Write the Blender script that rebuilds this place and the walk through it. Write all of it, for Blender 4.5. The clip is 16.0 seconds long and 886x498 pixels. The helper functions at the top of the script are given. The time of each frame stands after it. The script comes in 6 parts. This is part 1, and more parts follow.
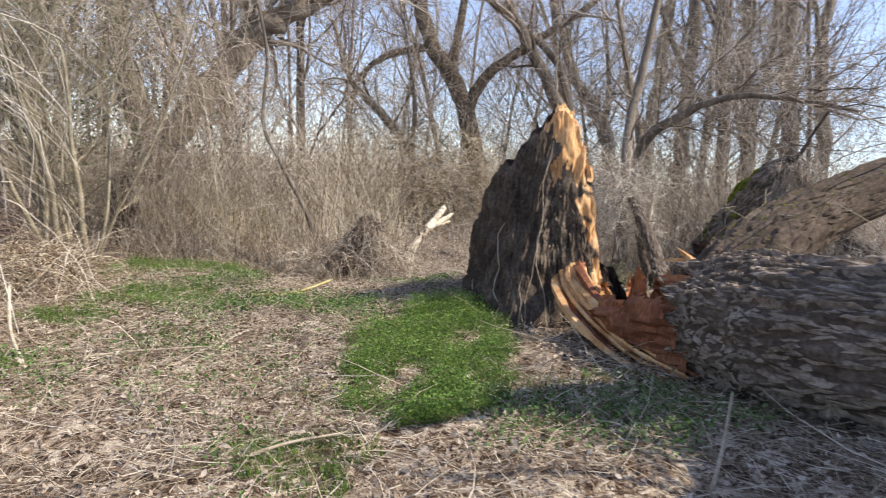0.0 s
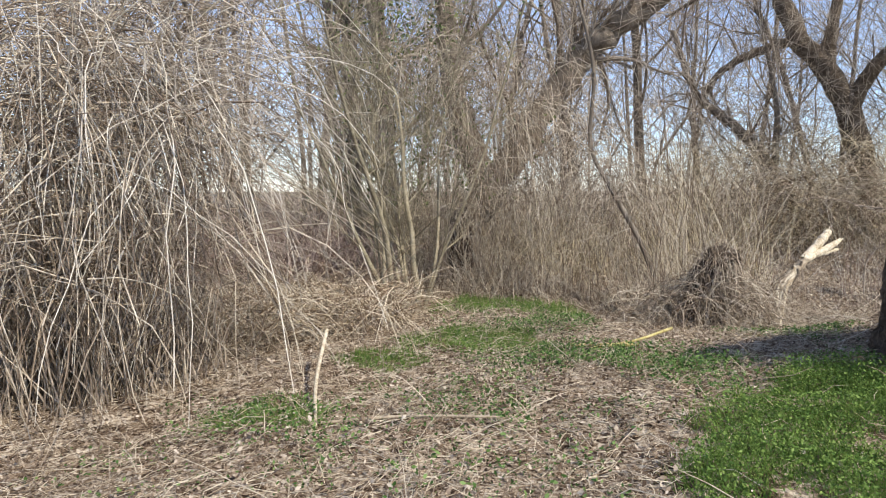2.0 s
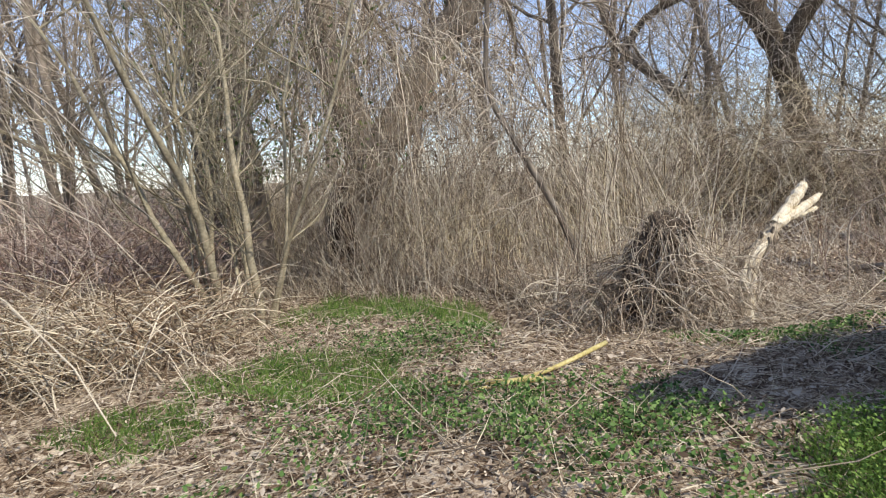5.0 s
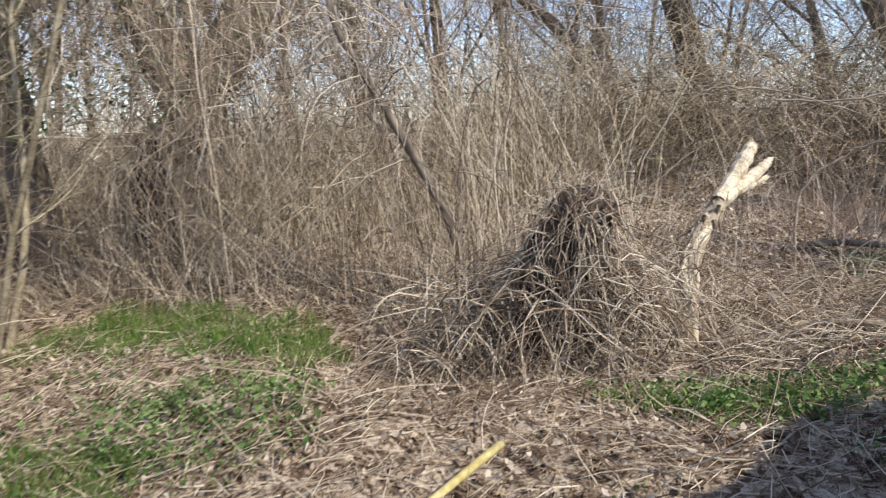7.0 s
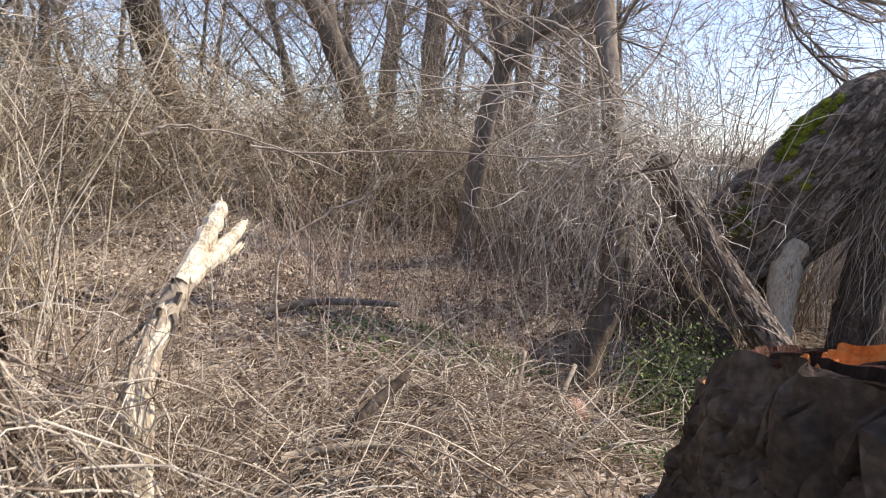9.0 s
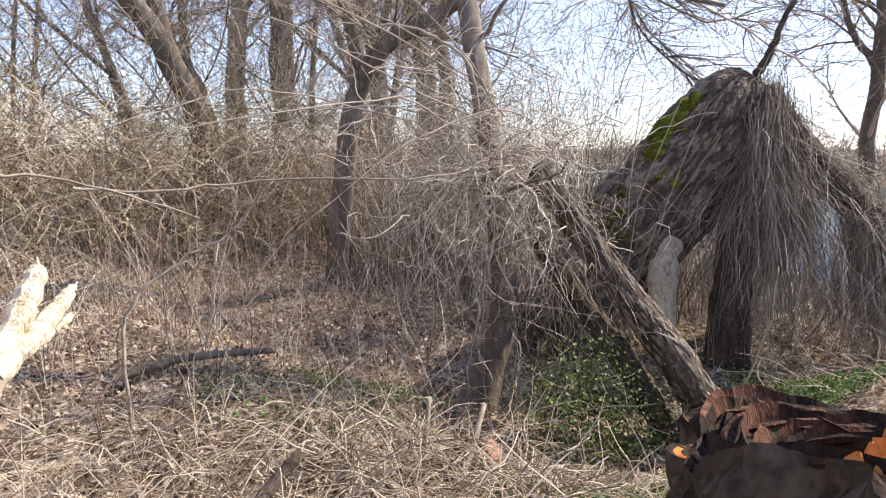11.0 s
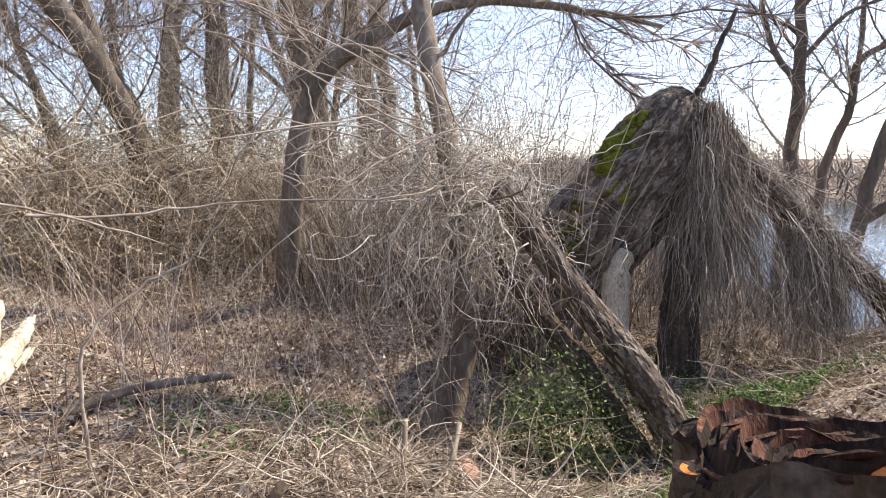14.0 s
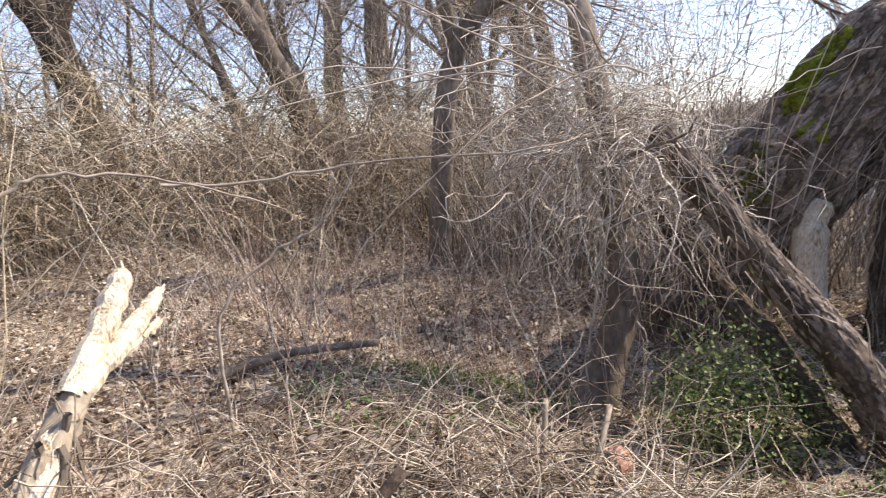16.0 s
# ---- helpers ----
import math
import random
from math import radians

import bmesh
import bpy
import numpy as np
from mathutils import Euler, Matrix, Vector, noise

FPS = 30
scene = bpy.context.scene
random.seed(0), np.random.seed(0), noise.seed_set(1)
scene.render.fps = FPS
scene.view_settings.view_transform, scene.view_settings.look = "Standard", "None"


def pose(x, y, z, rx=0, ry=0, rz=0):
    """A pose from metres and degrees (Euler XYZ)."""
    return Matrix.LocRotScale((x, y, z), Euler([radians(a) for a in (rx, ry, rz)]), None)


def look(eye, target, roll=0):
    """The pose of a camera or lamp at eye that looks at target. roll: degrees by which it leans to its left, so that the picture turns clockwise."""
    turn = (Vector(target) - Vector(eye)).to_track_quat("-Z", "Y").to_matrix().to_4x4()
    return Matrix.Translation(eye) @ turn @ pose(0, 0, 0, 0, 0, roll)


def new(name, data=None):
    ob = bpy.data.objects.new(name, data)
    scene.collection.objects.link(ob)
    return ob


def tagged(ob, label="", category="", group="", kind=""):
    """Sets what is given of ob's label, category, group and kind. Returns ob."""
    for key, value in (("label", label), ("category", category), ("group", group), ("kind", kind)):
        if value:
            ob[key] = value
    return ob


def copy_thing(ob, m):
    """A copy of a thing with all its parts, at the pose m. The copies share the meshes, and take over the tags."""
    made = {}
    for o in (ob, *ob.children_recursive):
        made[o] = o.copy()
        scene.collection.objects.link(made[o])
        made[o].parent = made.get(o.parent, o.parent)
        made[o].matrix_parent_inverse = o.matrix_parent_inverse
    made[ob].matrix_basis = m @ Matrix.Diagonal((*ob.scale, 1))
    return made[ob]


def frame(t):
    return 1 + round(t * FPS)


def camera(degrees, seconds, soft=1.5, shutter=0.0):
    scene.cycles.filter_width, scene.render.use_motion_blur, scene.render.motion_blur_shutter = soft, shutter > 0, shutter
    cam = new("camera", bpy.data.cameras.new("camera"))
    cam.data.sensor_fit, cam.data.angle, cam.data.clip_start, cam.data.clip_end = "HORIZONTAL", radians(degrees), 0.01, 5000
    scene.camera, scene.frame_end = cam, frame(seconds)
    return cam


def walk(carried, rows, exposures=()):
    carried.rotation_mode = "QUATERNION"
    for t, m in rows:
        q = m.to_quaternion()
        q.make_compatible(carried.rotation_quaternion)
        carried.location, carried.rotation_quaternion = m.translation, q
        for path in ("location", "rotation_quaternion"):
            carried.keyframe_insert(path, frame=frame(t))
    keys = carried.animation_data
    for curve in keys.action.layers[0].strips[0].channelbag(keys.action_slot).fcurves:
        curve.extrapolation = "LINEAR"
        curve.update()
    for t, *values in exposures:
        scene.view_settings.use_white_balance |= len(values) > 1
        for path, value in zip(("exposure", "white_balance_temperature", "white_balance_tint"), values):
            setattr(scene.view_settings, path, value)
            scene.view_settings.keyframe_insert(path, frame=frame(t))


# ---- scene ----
cam = camera(68.7, 16.0, soft=1.05, shutter=0.25)
METRES, EYE, TILT, LEAN, TURN = 8.8, 1.5, -7.0, -4.0, 0.0
ROWS = [
    (0.0, 0.0, 0.0, 0.0, 0.0, 0.0, -0.0),
    (0.5, -0.0019, 0.041, 0.0008, 7.58, 0.68, -0.06),
    (1.0, -0.0096, 0.0734, 0.0042, 15.51, 2.25, 0.15),
    (1.5, -0.0122, 0.1173, 0.0116, 24.78, 2.91, 0.03),
    (2.0, -0.0171, 0.1572, 0.0095, 29.81, 2.89, 0.26),
    (2.5, -0.0335, 0.2048, 0.0124, 24.15, 2.97, 1.05),
    (3.0, -0.0321, 0.2556, 0.0109, 23.0, 2.59, 1.49),
    (5.5, -0.0821, 0.5143, 0.0231, 23.94, 0.03, 4.76),
    (6.0, -0.0909, 0.5777, 0.0283, 18.19, -3.28, 4.87),
    (6.5, -0.1032, 0.6339, 0.0377, 16.95, -4.37, 3.79),
    (7.0, -0.1122, 0.6797, 0.0501, 14.26, -3.53, 4.75),
    (7.5, -0.1019, 0.7198, 0.0555, 1.46, -3.71, 5.71),
    (8.0, -0.0832, 0.7542, 0.0695, -12.33, -4.19, 4.36),
    (8.5, -0.0816, 0.7991, 0.0751, -21.4, -4.75, 3.46),
    (9.0, -0.0725, 0.8287, 0.085, -28.97, -5.67, 3.46),
    (9.5, -0.0557, 0.8531, 0.0912, -30.39, -5.82, 5.54),
    (10.0, -0.0462, 0.8629, 0.0921, -32.96, -6.17, 6.39),
    (12.5, -0.0689, 0.8918, 0.108, -49.52, -5.79, 8.86),
    (13.0, -0.0695, 0.8916, 0.1068, -45.59, -5.41, 9.07),
    (13.5, -0.0691, 0.8911, 0.107, -45.74, -5.65, 8.69),
    (14.0, -0.0678, 0.8908, 0.1063, -46.86, -5.94, 8.32),
    (14.5, -0.0668, 0.8911, 0.1063, -47.94, -6.36, 7.88),
    (15.0, -0.0548, 0.8986, 0.104, -46.59, -6.51, 7.66),
    (15.5, -0.0335, 0.9084, 0.0997, -38.92, -6.64, 9.46),
    (16.0, -0.0255, 0.9145, 0.0978, -32.3, -6.83, 11.33),
]
EXPOSURES = [(0.0, 0.38, 6800, 12), (3.0, 0.12, 6650, 8), (6.5, 0.2, 6700, 9), (8.0, 0.26, 6800, 14), (10.0, 0.6, 6900, 15), (13.0, 0.74, 7000, 14), (16.0, 0.66, 6900, 16)]
walk(cam, [(t, pose(0, 0, EYE, TILT, LEAN, TURN) @ pose(METRES * x, METRES * y, METRES * z, 90 + pitch, roll, yaw)) for t, x, y, z, yaw, pitch, roll in ROWS], EXPOSURES)

# ---- sky and sun ----
SUN_DIR = Vector((0.92, -0.38, 0.95)).normalized()
elevation = math.asin(SUN_DIR.z)
azimuth = math.atan2(SUN_DIR.x, SUN_DIR.y)
world = bpy.data.worlds.new("sky")
scene.world = world
world.use_nodes = True
sky = world.node_tree.nodes.new("ShaderNodeTexSky")
sky.sky_type, sky.sun_disc = "NISHITA", False
sky.sun_elevation, sky.sun_rotation = elevation, azimuth
sky.dust_density, sky.air_density, sky.ozone_density = 0.15, 1.0, 2.0
background = world.node_tree.nodes["Background"]
background.inputs["Strength"].default_value = 0.15
haze = world.node_tree.nodes.new("ShaderNodeMix")
haze.data_type, haze.blend_type = "RGBA", "MULTIPLY"
haze.inputs["Factor"].default_value = 1.0
haze.inputs["B"].default_value = (1.02, 1.12, 1.36, 1)
pale = world.node_tree.nodes.new("ShaderNodeHueSaturation")
pale.inputs["Saturation"].default_value = 0.72
world.node_tree.links.new(sky.outputs[0], pale.inputs["Color"])
world.node_tree.links.new(pale.outputs[0], haze.inputs["A"])
world.node_tree.links.new(haze.outputs["Result"], background.inputs["Color"])
lamp = bpy.data.lights.new("sun", "SUN")
lamp.energy, lamp.angle, lamp.color = 4.7, radians(0.55), (1.0, 0.92, 0.79)
sun = new("sun", lamp)
sun.matrix_world = look(tuple(SUN_DIR * 60), (0, 0, 0))


# ---- materials ----
def material(name, colours, scale=8.0, rough=0.85, bump=0.4, detail_scale=None, stretch=(1, 1, 1), island=0.0, mid=(0.3, 0.7), bump_distance=0.02, through_light=0.0):
    """A noise ramp over the colours at two scales, with bump; island varies joined pieces one by one."""
    mat = bpy.data.materials.new(name)
    mat.use_nodes = True
    nodes, links = mat.node_tree.nodes, mat.node_tree.links
    shader = nodes["Principled BSDF"]
    shader.inputs["Roughness"].default_value = rough
    shader.inputs["Specular IOR Level"].default_value = 0.25
    coords, mapping = nodes.new("ShaderNodeTexCoord"), nodes.new("ShaderNodeMapping")
    mapping.inputs["Scale"].default_value = stretch
    links.new(coords.outputs["Object"], mapping.inputs["Vector"])
    coarse, fine = nodes.new("ShaderNodeTexNoise"), nodes.new("ShaderNodeTexNoise")
    coarse.inputs["Scale"].default_value, coarse.inputs["Detail"].default_value = scale, 6
    fine.inputs["Scale"].default_value, fine.inputs["Detail"].default_value = detail_scale or scale * 7, 5
    for tex in (coarse, fine):
        links.new(mapping.outputs[0], tex.inputs["Vector"])
    mix = nodes.new("ShaderNodeMath")
    mix.operation = "MULTIPLY_ADD"
    links.new(fine.outputs[0], mix.inputs[0])
    mix.inputs[1].default_value = 0.5
    half = nodes.new("ShaderNodeMath")
    half.operation = "MULTIPLY"
    half.inputs[1].default_value = 0.5
    links.new(coarse.outputs[0], half.inputs[0])
    links.new(half.outputs[0], mix.inputs[2])
    value = mix.outputs[0]
    if island:
        geometry = nodes.new("ShaderNodeNewGeometry")
        shift = nodes.new("ShaderNodeMath")
        shift.operation = "MULTIPLY_ADD"
        links.new(geometry.outputs["Random Per Island"], shift.inputs[0])
        shift.inputs[1].default_value = island
        centre = nodes.new("ShaderNodeMath")
        centre.operation = "SUBTRACT"
        links.new(value, centre.inputs[0])
        centre.inputs[1].default_value = island / 2
        links.new(centre.outputs[0], shift.inputs[2])
        value = shift.outputs[0]
    ramp = nodes.new("ShaderNodeValToRGB")
    elements = ramp.color_ramp.elements
    while len(elements) < len(colours):
        elements.new(0.5)
    for i, colour in enumerate(colours):
        elements[i].position = mid[0] + (mid[1] - mid[0]) * i / max(1, len(colours) - 1)
        elements[i].color = (*colour, 1)
    links.new(value, ramp.inputs[0])
    links.new(ramp.outputs[0], shader.inputs["Base Color"])
    if bump:
        relief = nodes.new("ShaderNodeBump")
        relief.inputs["Strength"].default_value = bump
        relief.inputs["Distance"].default_value = bump_distance
        links.new(mix.outputs[0], relief.inputs["Height"])
        links.new(relief.outputs[0], shader.inputs["Normal"])
    if through_light:
        leaf_light = nodes.new("ShaderNodeBsdfTranslucent")
        links.new(ramp.outputs[0], leaf_light.inputs["Color"])
        both = nodes.new("ShaderNodeMixShader")
        both.inputs[0].default_value = through_light
        links.new(shader.outputs[0], both.inputs[1])
        links.new(leaf_light.outputs[0], both.inputs[2])
        links.new(both.outputs[0], nodes["Material Output"].inputs[0])
    return mat


def litter_ground(name):
    """Soil under a mat of leaf scraps and stalks: ragged cells of many browns at three sizes over a noise."""
    mat = bpy.data.materials.new(name)
    mat.use_nodes = True
    nodes, links = mat.node_tree.nodes, mat.node_tree.links
    shader = nodes["Principled BSDF"]
    shader.inputs["Roughness"].default_value = 0.95
    shader.inputs["Specular IOR Level"].default_value = 0.15
    coords = nodes.new("ShaderNodeTexCoord")
    warp = nodes.new("ShaderNodeTexNoise")
    warp.inputs["Scale"].default_value, warp.inputs["Detail"].default_value = 9, 5
    links.new(coords.outputs["Object"], warp.inputs["Vector"])
    bent = nodes.new("ShaderNodeMix")
    bent.data_type, bent.blend_type = "RGBA", "LINEAR_LIGHT"
    bent.inputs["Factor"].default_value = 0.16
    links.new(coords.outputs["Object"], bent.inputs["A"])
    links.new(warp.outputs["Color"], bent.inputs["B"])
    total = None
    for scale, weight, squash in ((17, 0.34, (1, 0.35, 1)), (33, 0.36, (0.3, 1, 1)), (70, 0.30, (1, 0.6, 1))):
        mapping = nodes.new("ShaderNodeMapping")
        mapping.inputs["Scale"].default_value = squash
        mapping.inputs["Rotation"].default_value = (0, 0, scale * 0.13)
        links.new(bent.outputs["Result"], mapping.inputs["Vector"])
        cells = nodes.new("ShaderNodeTexVoronoi")
        cells.inputs["Scale"].default_value = scale
        links.new(mapping.outputs[0], cells.inputs["Vector"])
        grey = nodes.new("ShaderNodeSeparateColor")
        links.new(cells.outputs["Color"], grey.inputs[0])
        scaled = nodes.new("ShaderNodeMath")
        scaled.operation = "MULTIPLY_ADD"
        scaled.inputs[1].default_value = weight
        links.new(grey.outputs[0], scaled.inputs[0])
        if total is None:
            scaled.inputs[2].default_value = 0.0
        else:
            links.new(total, scaled.inputs[2])
        total = scaled.outputs[0]
    ramp = nodes.new("ShaderNodeValToRGB")
    elements = ramp.color_ramp.elements
    for place, colour in ((0.38, (0.13, 0.085, 0.055)), (0.52, (0.28, 0.215, 0.155)), (0.64, (0.43, 0.35, 0.265))):
        elements.new(place).color = (*colour, 1)
    elements[0].position, elements[0].color = 0.22, (0.035, 0.022, 0.014, 1)
    elements[-1].position, elements[-1].color = 0.82, (0.66, 0.57, 0.45, 1)
    links.new(total, ramp.inputs[0])
    links.new(ramp.outputs[0], shader.inputs["Base Color"])
    relief = nodes.new("ShaderNodeBump")
    relief.inputs["Strength"].default_value, relief.inputs["Distance"].default_value = 0.9, 0.03
    links.new(total, relief.inputs["Height"])
    links.new(relief.outputs[0], shader.inputs["Normal"])
    return mat


soil = litter_ground("soil with leaf scraps")
bark_dark = material("dark furrowed bark", [(0.035, 0.027, 0.02), (0.10, 0.078, 0.058), (0.24, 0.195, 0.15)], 6, 0.95, 0.8, 40)
# dark brown bark, made darker still: shade is put into its colour
bark_shade = material("dark brown bark with shade painted in", [(0.028, 0.021, 0.016), (0.085, 0.064, 0.048), (0.20, 0.158, 0.122)], 5, 0.95, 0.9, 34)
bark_grey = material("grey bark", [(0.085, 0.068, 0.05), (0.19, 0.155, 0.12), (0.34, 0.29, 0.235)], 4, 0.9, 0.5, 30, (1, 1, 0.3))
bark_far = material("far grey bark", [(0.075, 0.06, 0.047), (0.16, 0.132, 0.105), (0.29, 0.245, 0.20)], 2, 0.95, 0.3, 14, (1, 1, 0.25))
bark_pale = material("pale smooth bark", [(0.20, 0.16, 0.115), (0.36, 0.30, 0.22), (0.52, 0.45, 0.34)], 6, 0.8, 0.3, 40, (1, 1, 0.4))
bark_olive = material("olive shrub bark", [(0.12, 0.10, 0.065), (0.26, 0.225, 0.155), (0.43, 0.38, 0.28)], 5, 0.85, 0.3, 40, island=0.3)
wood_fresh = material("torn fresh wood", [(0.30, 0.10, 0.035), (0.66, 0.38, 0.17), (0.80, 0.60, 0.36)], 5, 0.8, 0.7, 60, (1.0, 1.0, 0.18))
wood_orange = material("orange torn heartwood", [(0.45, 0.10, 0.02), (0.78, 0.24, 0.05), (0.85, 0.42, 0.14)], 9, 0.8, 0.7, 60)
wood_red = material("reddish rotten wood", [(0.07, 0.026, 0.015), (0.24, 0.092, 0.048), (0.46, 0.22, 0.11)], 5, 0.9, 0.9, 45, (1, 1, 0.35))
wood_tan_red = material("raw orange-brown wood", [(0.12, 0.035, 0.015), (0.36, 0.135, 0.055), (0.58, 0.28, 0.13)], 6, 0.85, 0.8, 55, (1, 1, 0.2))
wood_pink = material("raw pinkish wood", [(0.20, 0.09, 0.065), (0.42, 0.23, 0.17), (0.58, 0.40, 0.28)], 12, 0.85, 0.7, 60)
wood_rim = material("weathered broken rim wood", [(0.016, 0.009, 0.006), (0.06, 0.030, 0.020), (0.19, 0.095, 0.055)], 7, 0.9, 1.0, 70, (1, 1, 0.4))
wood_ridge = material("dark red rim fibres", [(0.035, 0.015, 0.009), (0.13, 0.056, 0.034), (0.30, 0.15, 0.085)], 7, 0.9, 1.0, 70, (1, 1, 0.4))
# furrowed bark lightened: sunlight is put into the colour
bark_sunlit = material("sunlit furrowed willow bark", [(0.075, 0.058, 0.045), (0.23, 0.185, 0.145), (0.44, 0.37, 0.30)], 6, 0.95, 0.8, 40)
wood_black = material("black rotten wood", [(0.010, 0.007, 0.005), (0.035, 0.022, 0.016), (0.10, 0.062, 0.044)], 5, 0.9, 0.9, 45, (1, 1, 0.35))
wood_bleached = material("bleached bare wood", [(0.26, 0.19, 0.11), (0.58, 0.49, 0.35), (0.74, 0.67, 0.53)], 14, 0.8, 0.9, 90, (1, 1, 0.25), mid=(0.36, 0.56))
moss = material("bright moss", [(0.05, 0.06, 0.008), (0.15, 0.17, 0.018), (0.30, 0.33, 0.04)], 12, 1.0, 1.0, 90)
moss_dull = material("dull moss", [(0.035, 0.04, 0.01), (0.09, 0.095, 0.02), (0.16, 0.17, 0.04)], 12, 1.0, 1.0, 90)
vine_pale = material("silvery dry vine", [(0.26, 0.215, 0.165), (0.52, 0.455, 0.375), (0.80, 0.74, 0.64)], 4, 0.7, 0.0, 30, island=0.9, mid=(0.2, 0.8))
straw = material("dry straw", [(0.17, 0.115, 0.075), (0.42, 0.33, 0.23), (0.74, 0.65, 0.51)], 4, 0.7, 0.0, 30, island=0.9, mid=(0.2, 0.8))
cane = material("pale bramble cane", [(0.17, 0.125, 0.09), (0.40, 0.325, 0.245), (0.66, 0.585, 0.47)], 4, 0.7, 0.0, 30, island=0.9, mid=(0.2, 0.8))
cane_grey = material("grey dry vine", [(0.15, 0.115, 0.085), (0.33, 0.275, 0.215), (0.58, 0.51, 0.42)], 4, 0.8, 0.0, 30, island=0.9, mid=(0.2, 0.8))
twig = material("brown twig", [(0.12, 0.09, 0.067), (0.30, 0.243, 0.19), (0.54, 0.46, 0.37)], 3, 0.85, 0.0, 20, island=0.6)
twig_olive = material("olive thicket stem", [(0.15, 0.118, 0.072), (0.43, 0.36, 0.235), (0.70, 0.61, 0.44)], 3, 0.85, 0.0, 20, island=0.9)
twig_red = material("reddish dead stem", [(0.17, 0.11, 0.09), (0.36, 0.26, 0.215), (0.56, 0.45, 0.38)], 3, 0.85, 0.0, 20, island=0.6)
dead_leaf = material("dead leaf", [(0.13, 0.092, 0.067), (0.35, 0.275, 0.21), (0.60, 0.52, 0.43)], 3, 0.8, 0.0, 30, island=0.8, through_light=0.15)
grass = material("young green grass", [(0.07, 0.14, 0.03), (0.14, 0.25, 0.05), (0.25, 0.37, 0.095)], 2, 0.6, 0.0, 20, island=0.6, through_light=0.3)
nettle = material("dark green nettle leaf", [(0.04, 0.095, 0.022), (0.10, 0.19, 0.05), (0.20, 0.31, 0.10)], 2, 0.6, 0.0, 20, island=0.7, through_light=0.25)
ivy = material("ivy leaf", [(0.04, 0.075, 0.02), (0.115, 0.17, 0.05), (0.25, 0.30, 0.11)], 2, 0.45, 0.0, 20, island=0.7, through_light=0.2)
yellow_bark = material("yellow lichen bark", [(0.26, 0.20, 0.07), (0.48, 0.41, 0.17), (0.66, 0.58, 0.34)], 9, 0.8, 0.3, 40)
river_water = material("river water", [(0.03, 0.035, 0.03), (0.05, 0.055, 0.045)], 0.6, 0.12, 0.15, 3)
river_water.node_tree.nodes["Principled BSDF"].inputs["Specular IOR Level"].default_value = 0.5


# The plan was drawn in a frame that leans a little; LEVEL sets it upright.
LEVEL = Matrix.Translation((0, 0, EYE)) @ pose(0, 0, 0, 0, LEAN, 0) @ Matrix.Translation((0, 0, -EYE))
SLOPE = math.tan(radians(-LEAN))


# ---- mesh helpers ----
def quick_mesh(name, verts, quads, smooth=True):
    mesh = bpy.data.meshes.new(name)
    verts = np.asarray(verts, dtype=np.float32).reshape(-1, 3)
    quads = np.asarray(quads, dtype=np.int32).reshape(-1, 4)
    mesh.vertices.add(len(verts))
    mesh.vertices.foreach_set("co", verts.ravel())
    mesh.loops.add(quads.size)
    mesh.loops.foreach_set("vertex_index", quads.ravel())
    mesh.polygons.add(len(quads))
    mesh.polygons.foreach_set("loop_start", np.arange(0, quads.size, 4, dtype=np.int32))
    mesh.polygons.foreach_set("loop_total", np.full(len(quads), 4, dtype=np.int32))
    mesh.polygons.foreach_set("use_smooth", np.full(len(quads), smooth))
    mesh.update(calc_edges=True)
    mesh.validate()
    return mesh


def part(name, mesh, mat, parent=None, label=""):
    """Links a mesh as one object, under a thing or a part where one is given."""
    mesh.materials.append(mat)
    ob = new(name, mesh)
    ob.parent = parent
    if parent is None:
        ob.matrix_basis = LEVEL
    return tagged(ob, label)


def thing(name, label, category, group="", at=(0, 0, 0)):
    ob = new(name)
    ob.matrix_basis = LEVEL @ Matrix.Translation(at)
    ob.empty_display_size = 0.2
    return tagged(ob, label, category, group)


class Geo:
    """Collects tubes and sheets for one mesh."""

    def __init__(self):
        self.v, self.f, self.n = [], [], 0

    def add(self, verts, quads):
        verts, quads = np.asarray(verts, float).reshape(-1, 3), np.asarray(quads, int).reshape(-1, 4)
        self.v.append(verts)
        self.f.append(quads + self.n)
        self.n += len(verts)

    def tube(self, points, radii, sides=6, cap=True):
        points = np.asarray(points, float)
        m = len(points)
        radii = np.broadcast_to(np.asarray(radii, float), (m,))
        tangents = np.gradient(points, axis=0)
        tangents /= np.linalg.norm(tangents, axis=1)[:, None] + 1e-9
        ref = np.array((0.31, 0.77, 0.55)) if abs(tangents[0] @ (0.31, 0.77, 0.55)) < 0.9 else np.array((1.0, 0, 0))
        u = np.cross(tangents, ref)
        u /= np.linalg.norm(u, axis=1)[:, None] + 1e-9
        w = np.cross(tangents, u)
        a = np.arange(sides) * 2 * np.pi / sides
        ring = u[:, None] * np.cos(a)[None, :, None] + w[:, None] * np.sin(a)[None, :, None]
        verts = points[:, None] + ring * radii[:, None, None]
        i, j = np.meshgrid(np.arange(m - 1), np.arange(sides), indexing="ij")
        k = (j + 1) % sides
        quads = np.stack((i * sides + j, i * sides + k, (i + 1) * sides + k, (i + 1) * sides + j), -1).reshape(-1, 4)
        verts = verts.reshape(-1, 3)
        if cap and sides >= 4 and sides % 2 == 0:
            ends = []
            for base in (0, (m - 1) * sides):
                for s in range(1, sides - 2, 2):
                    ends.append((base, base + s, base + s + 1, base + s + 2))
            quads = np.vstack((quads, ends))
        self.add(verts, quads)

    def mesh(self, name, smooth=True):
        return quick_mesh(name, np.vstack(self.v), np.vstack(self.f), smooth)


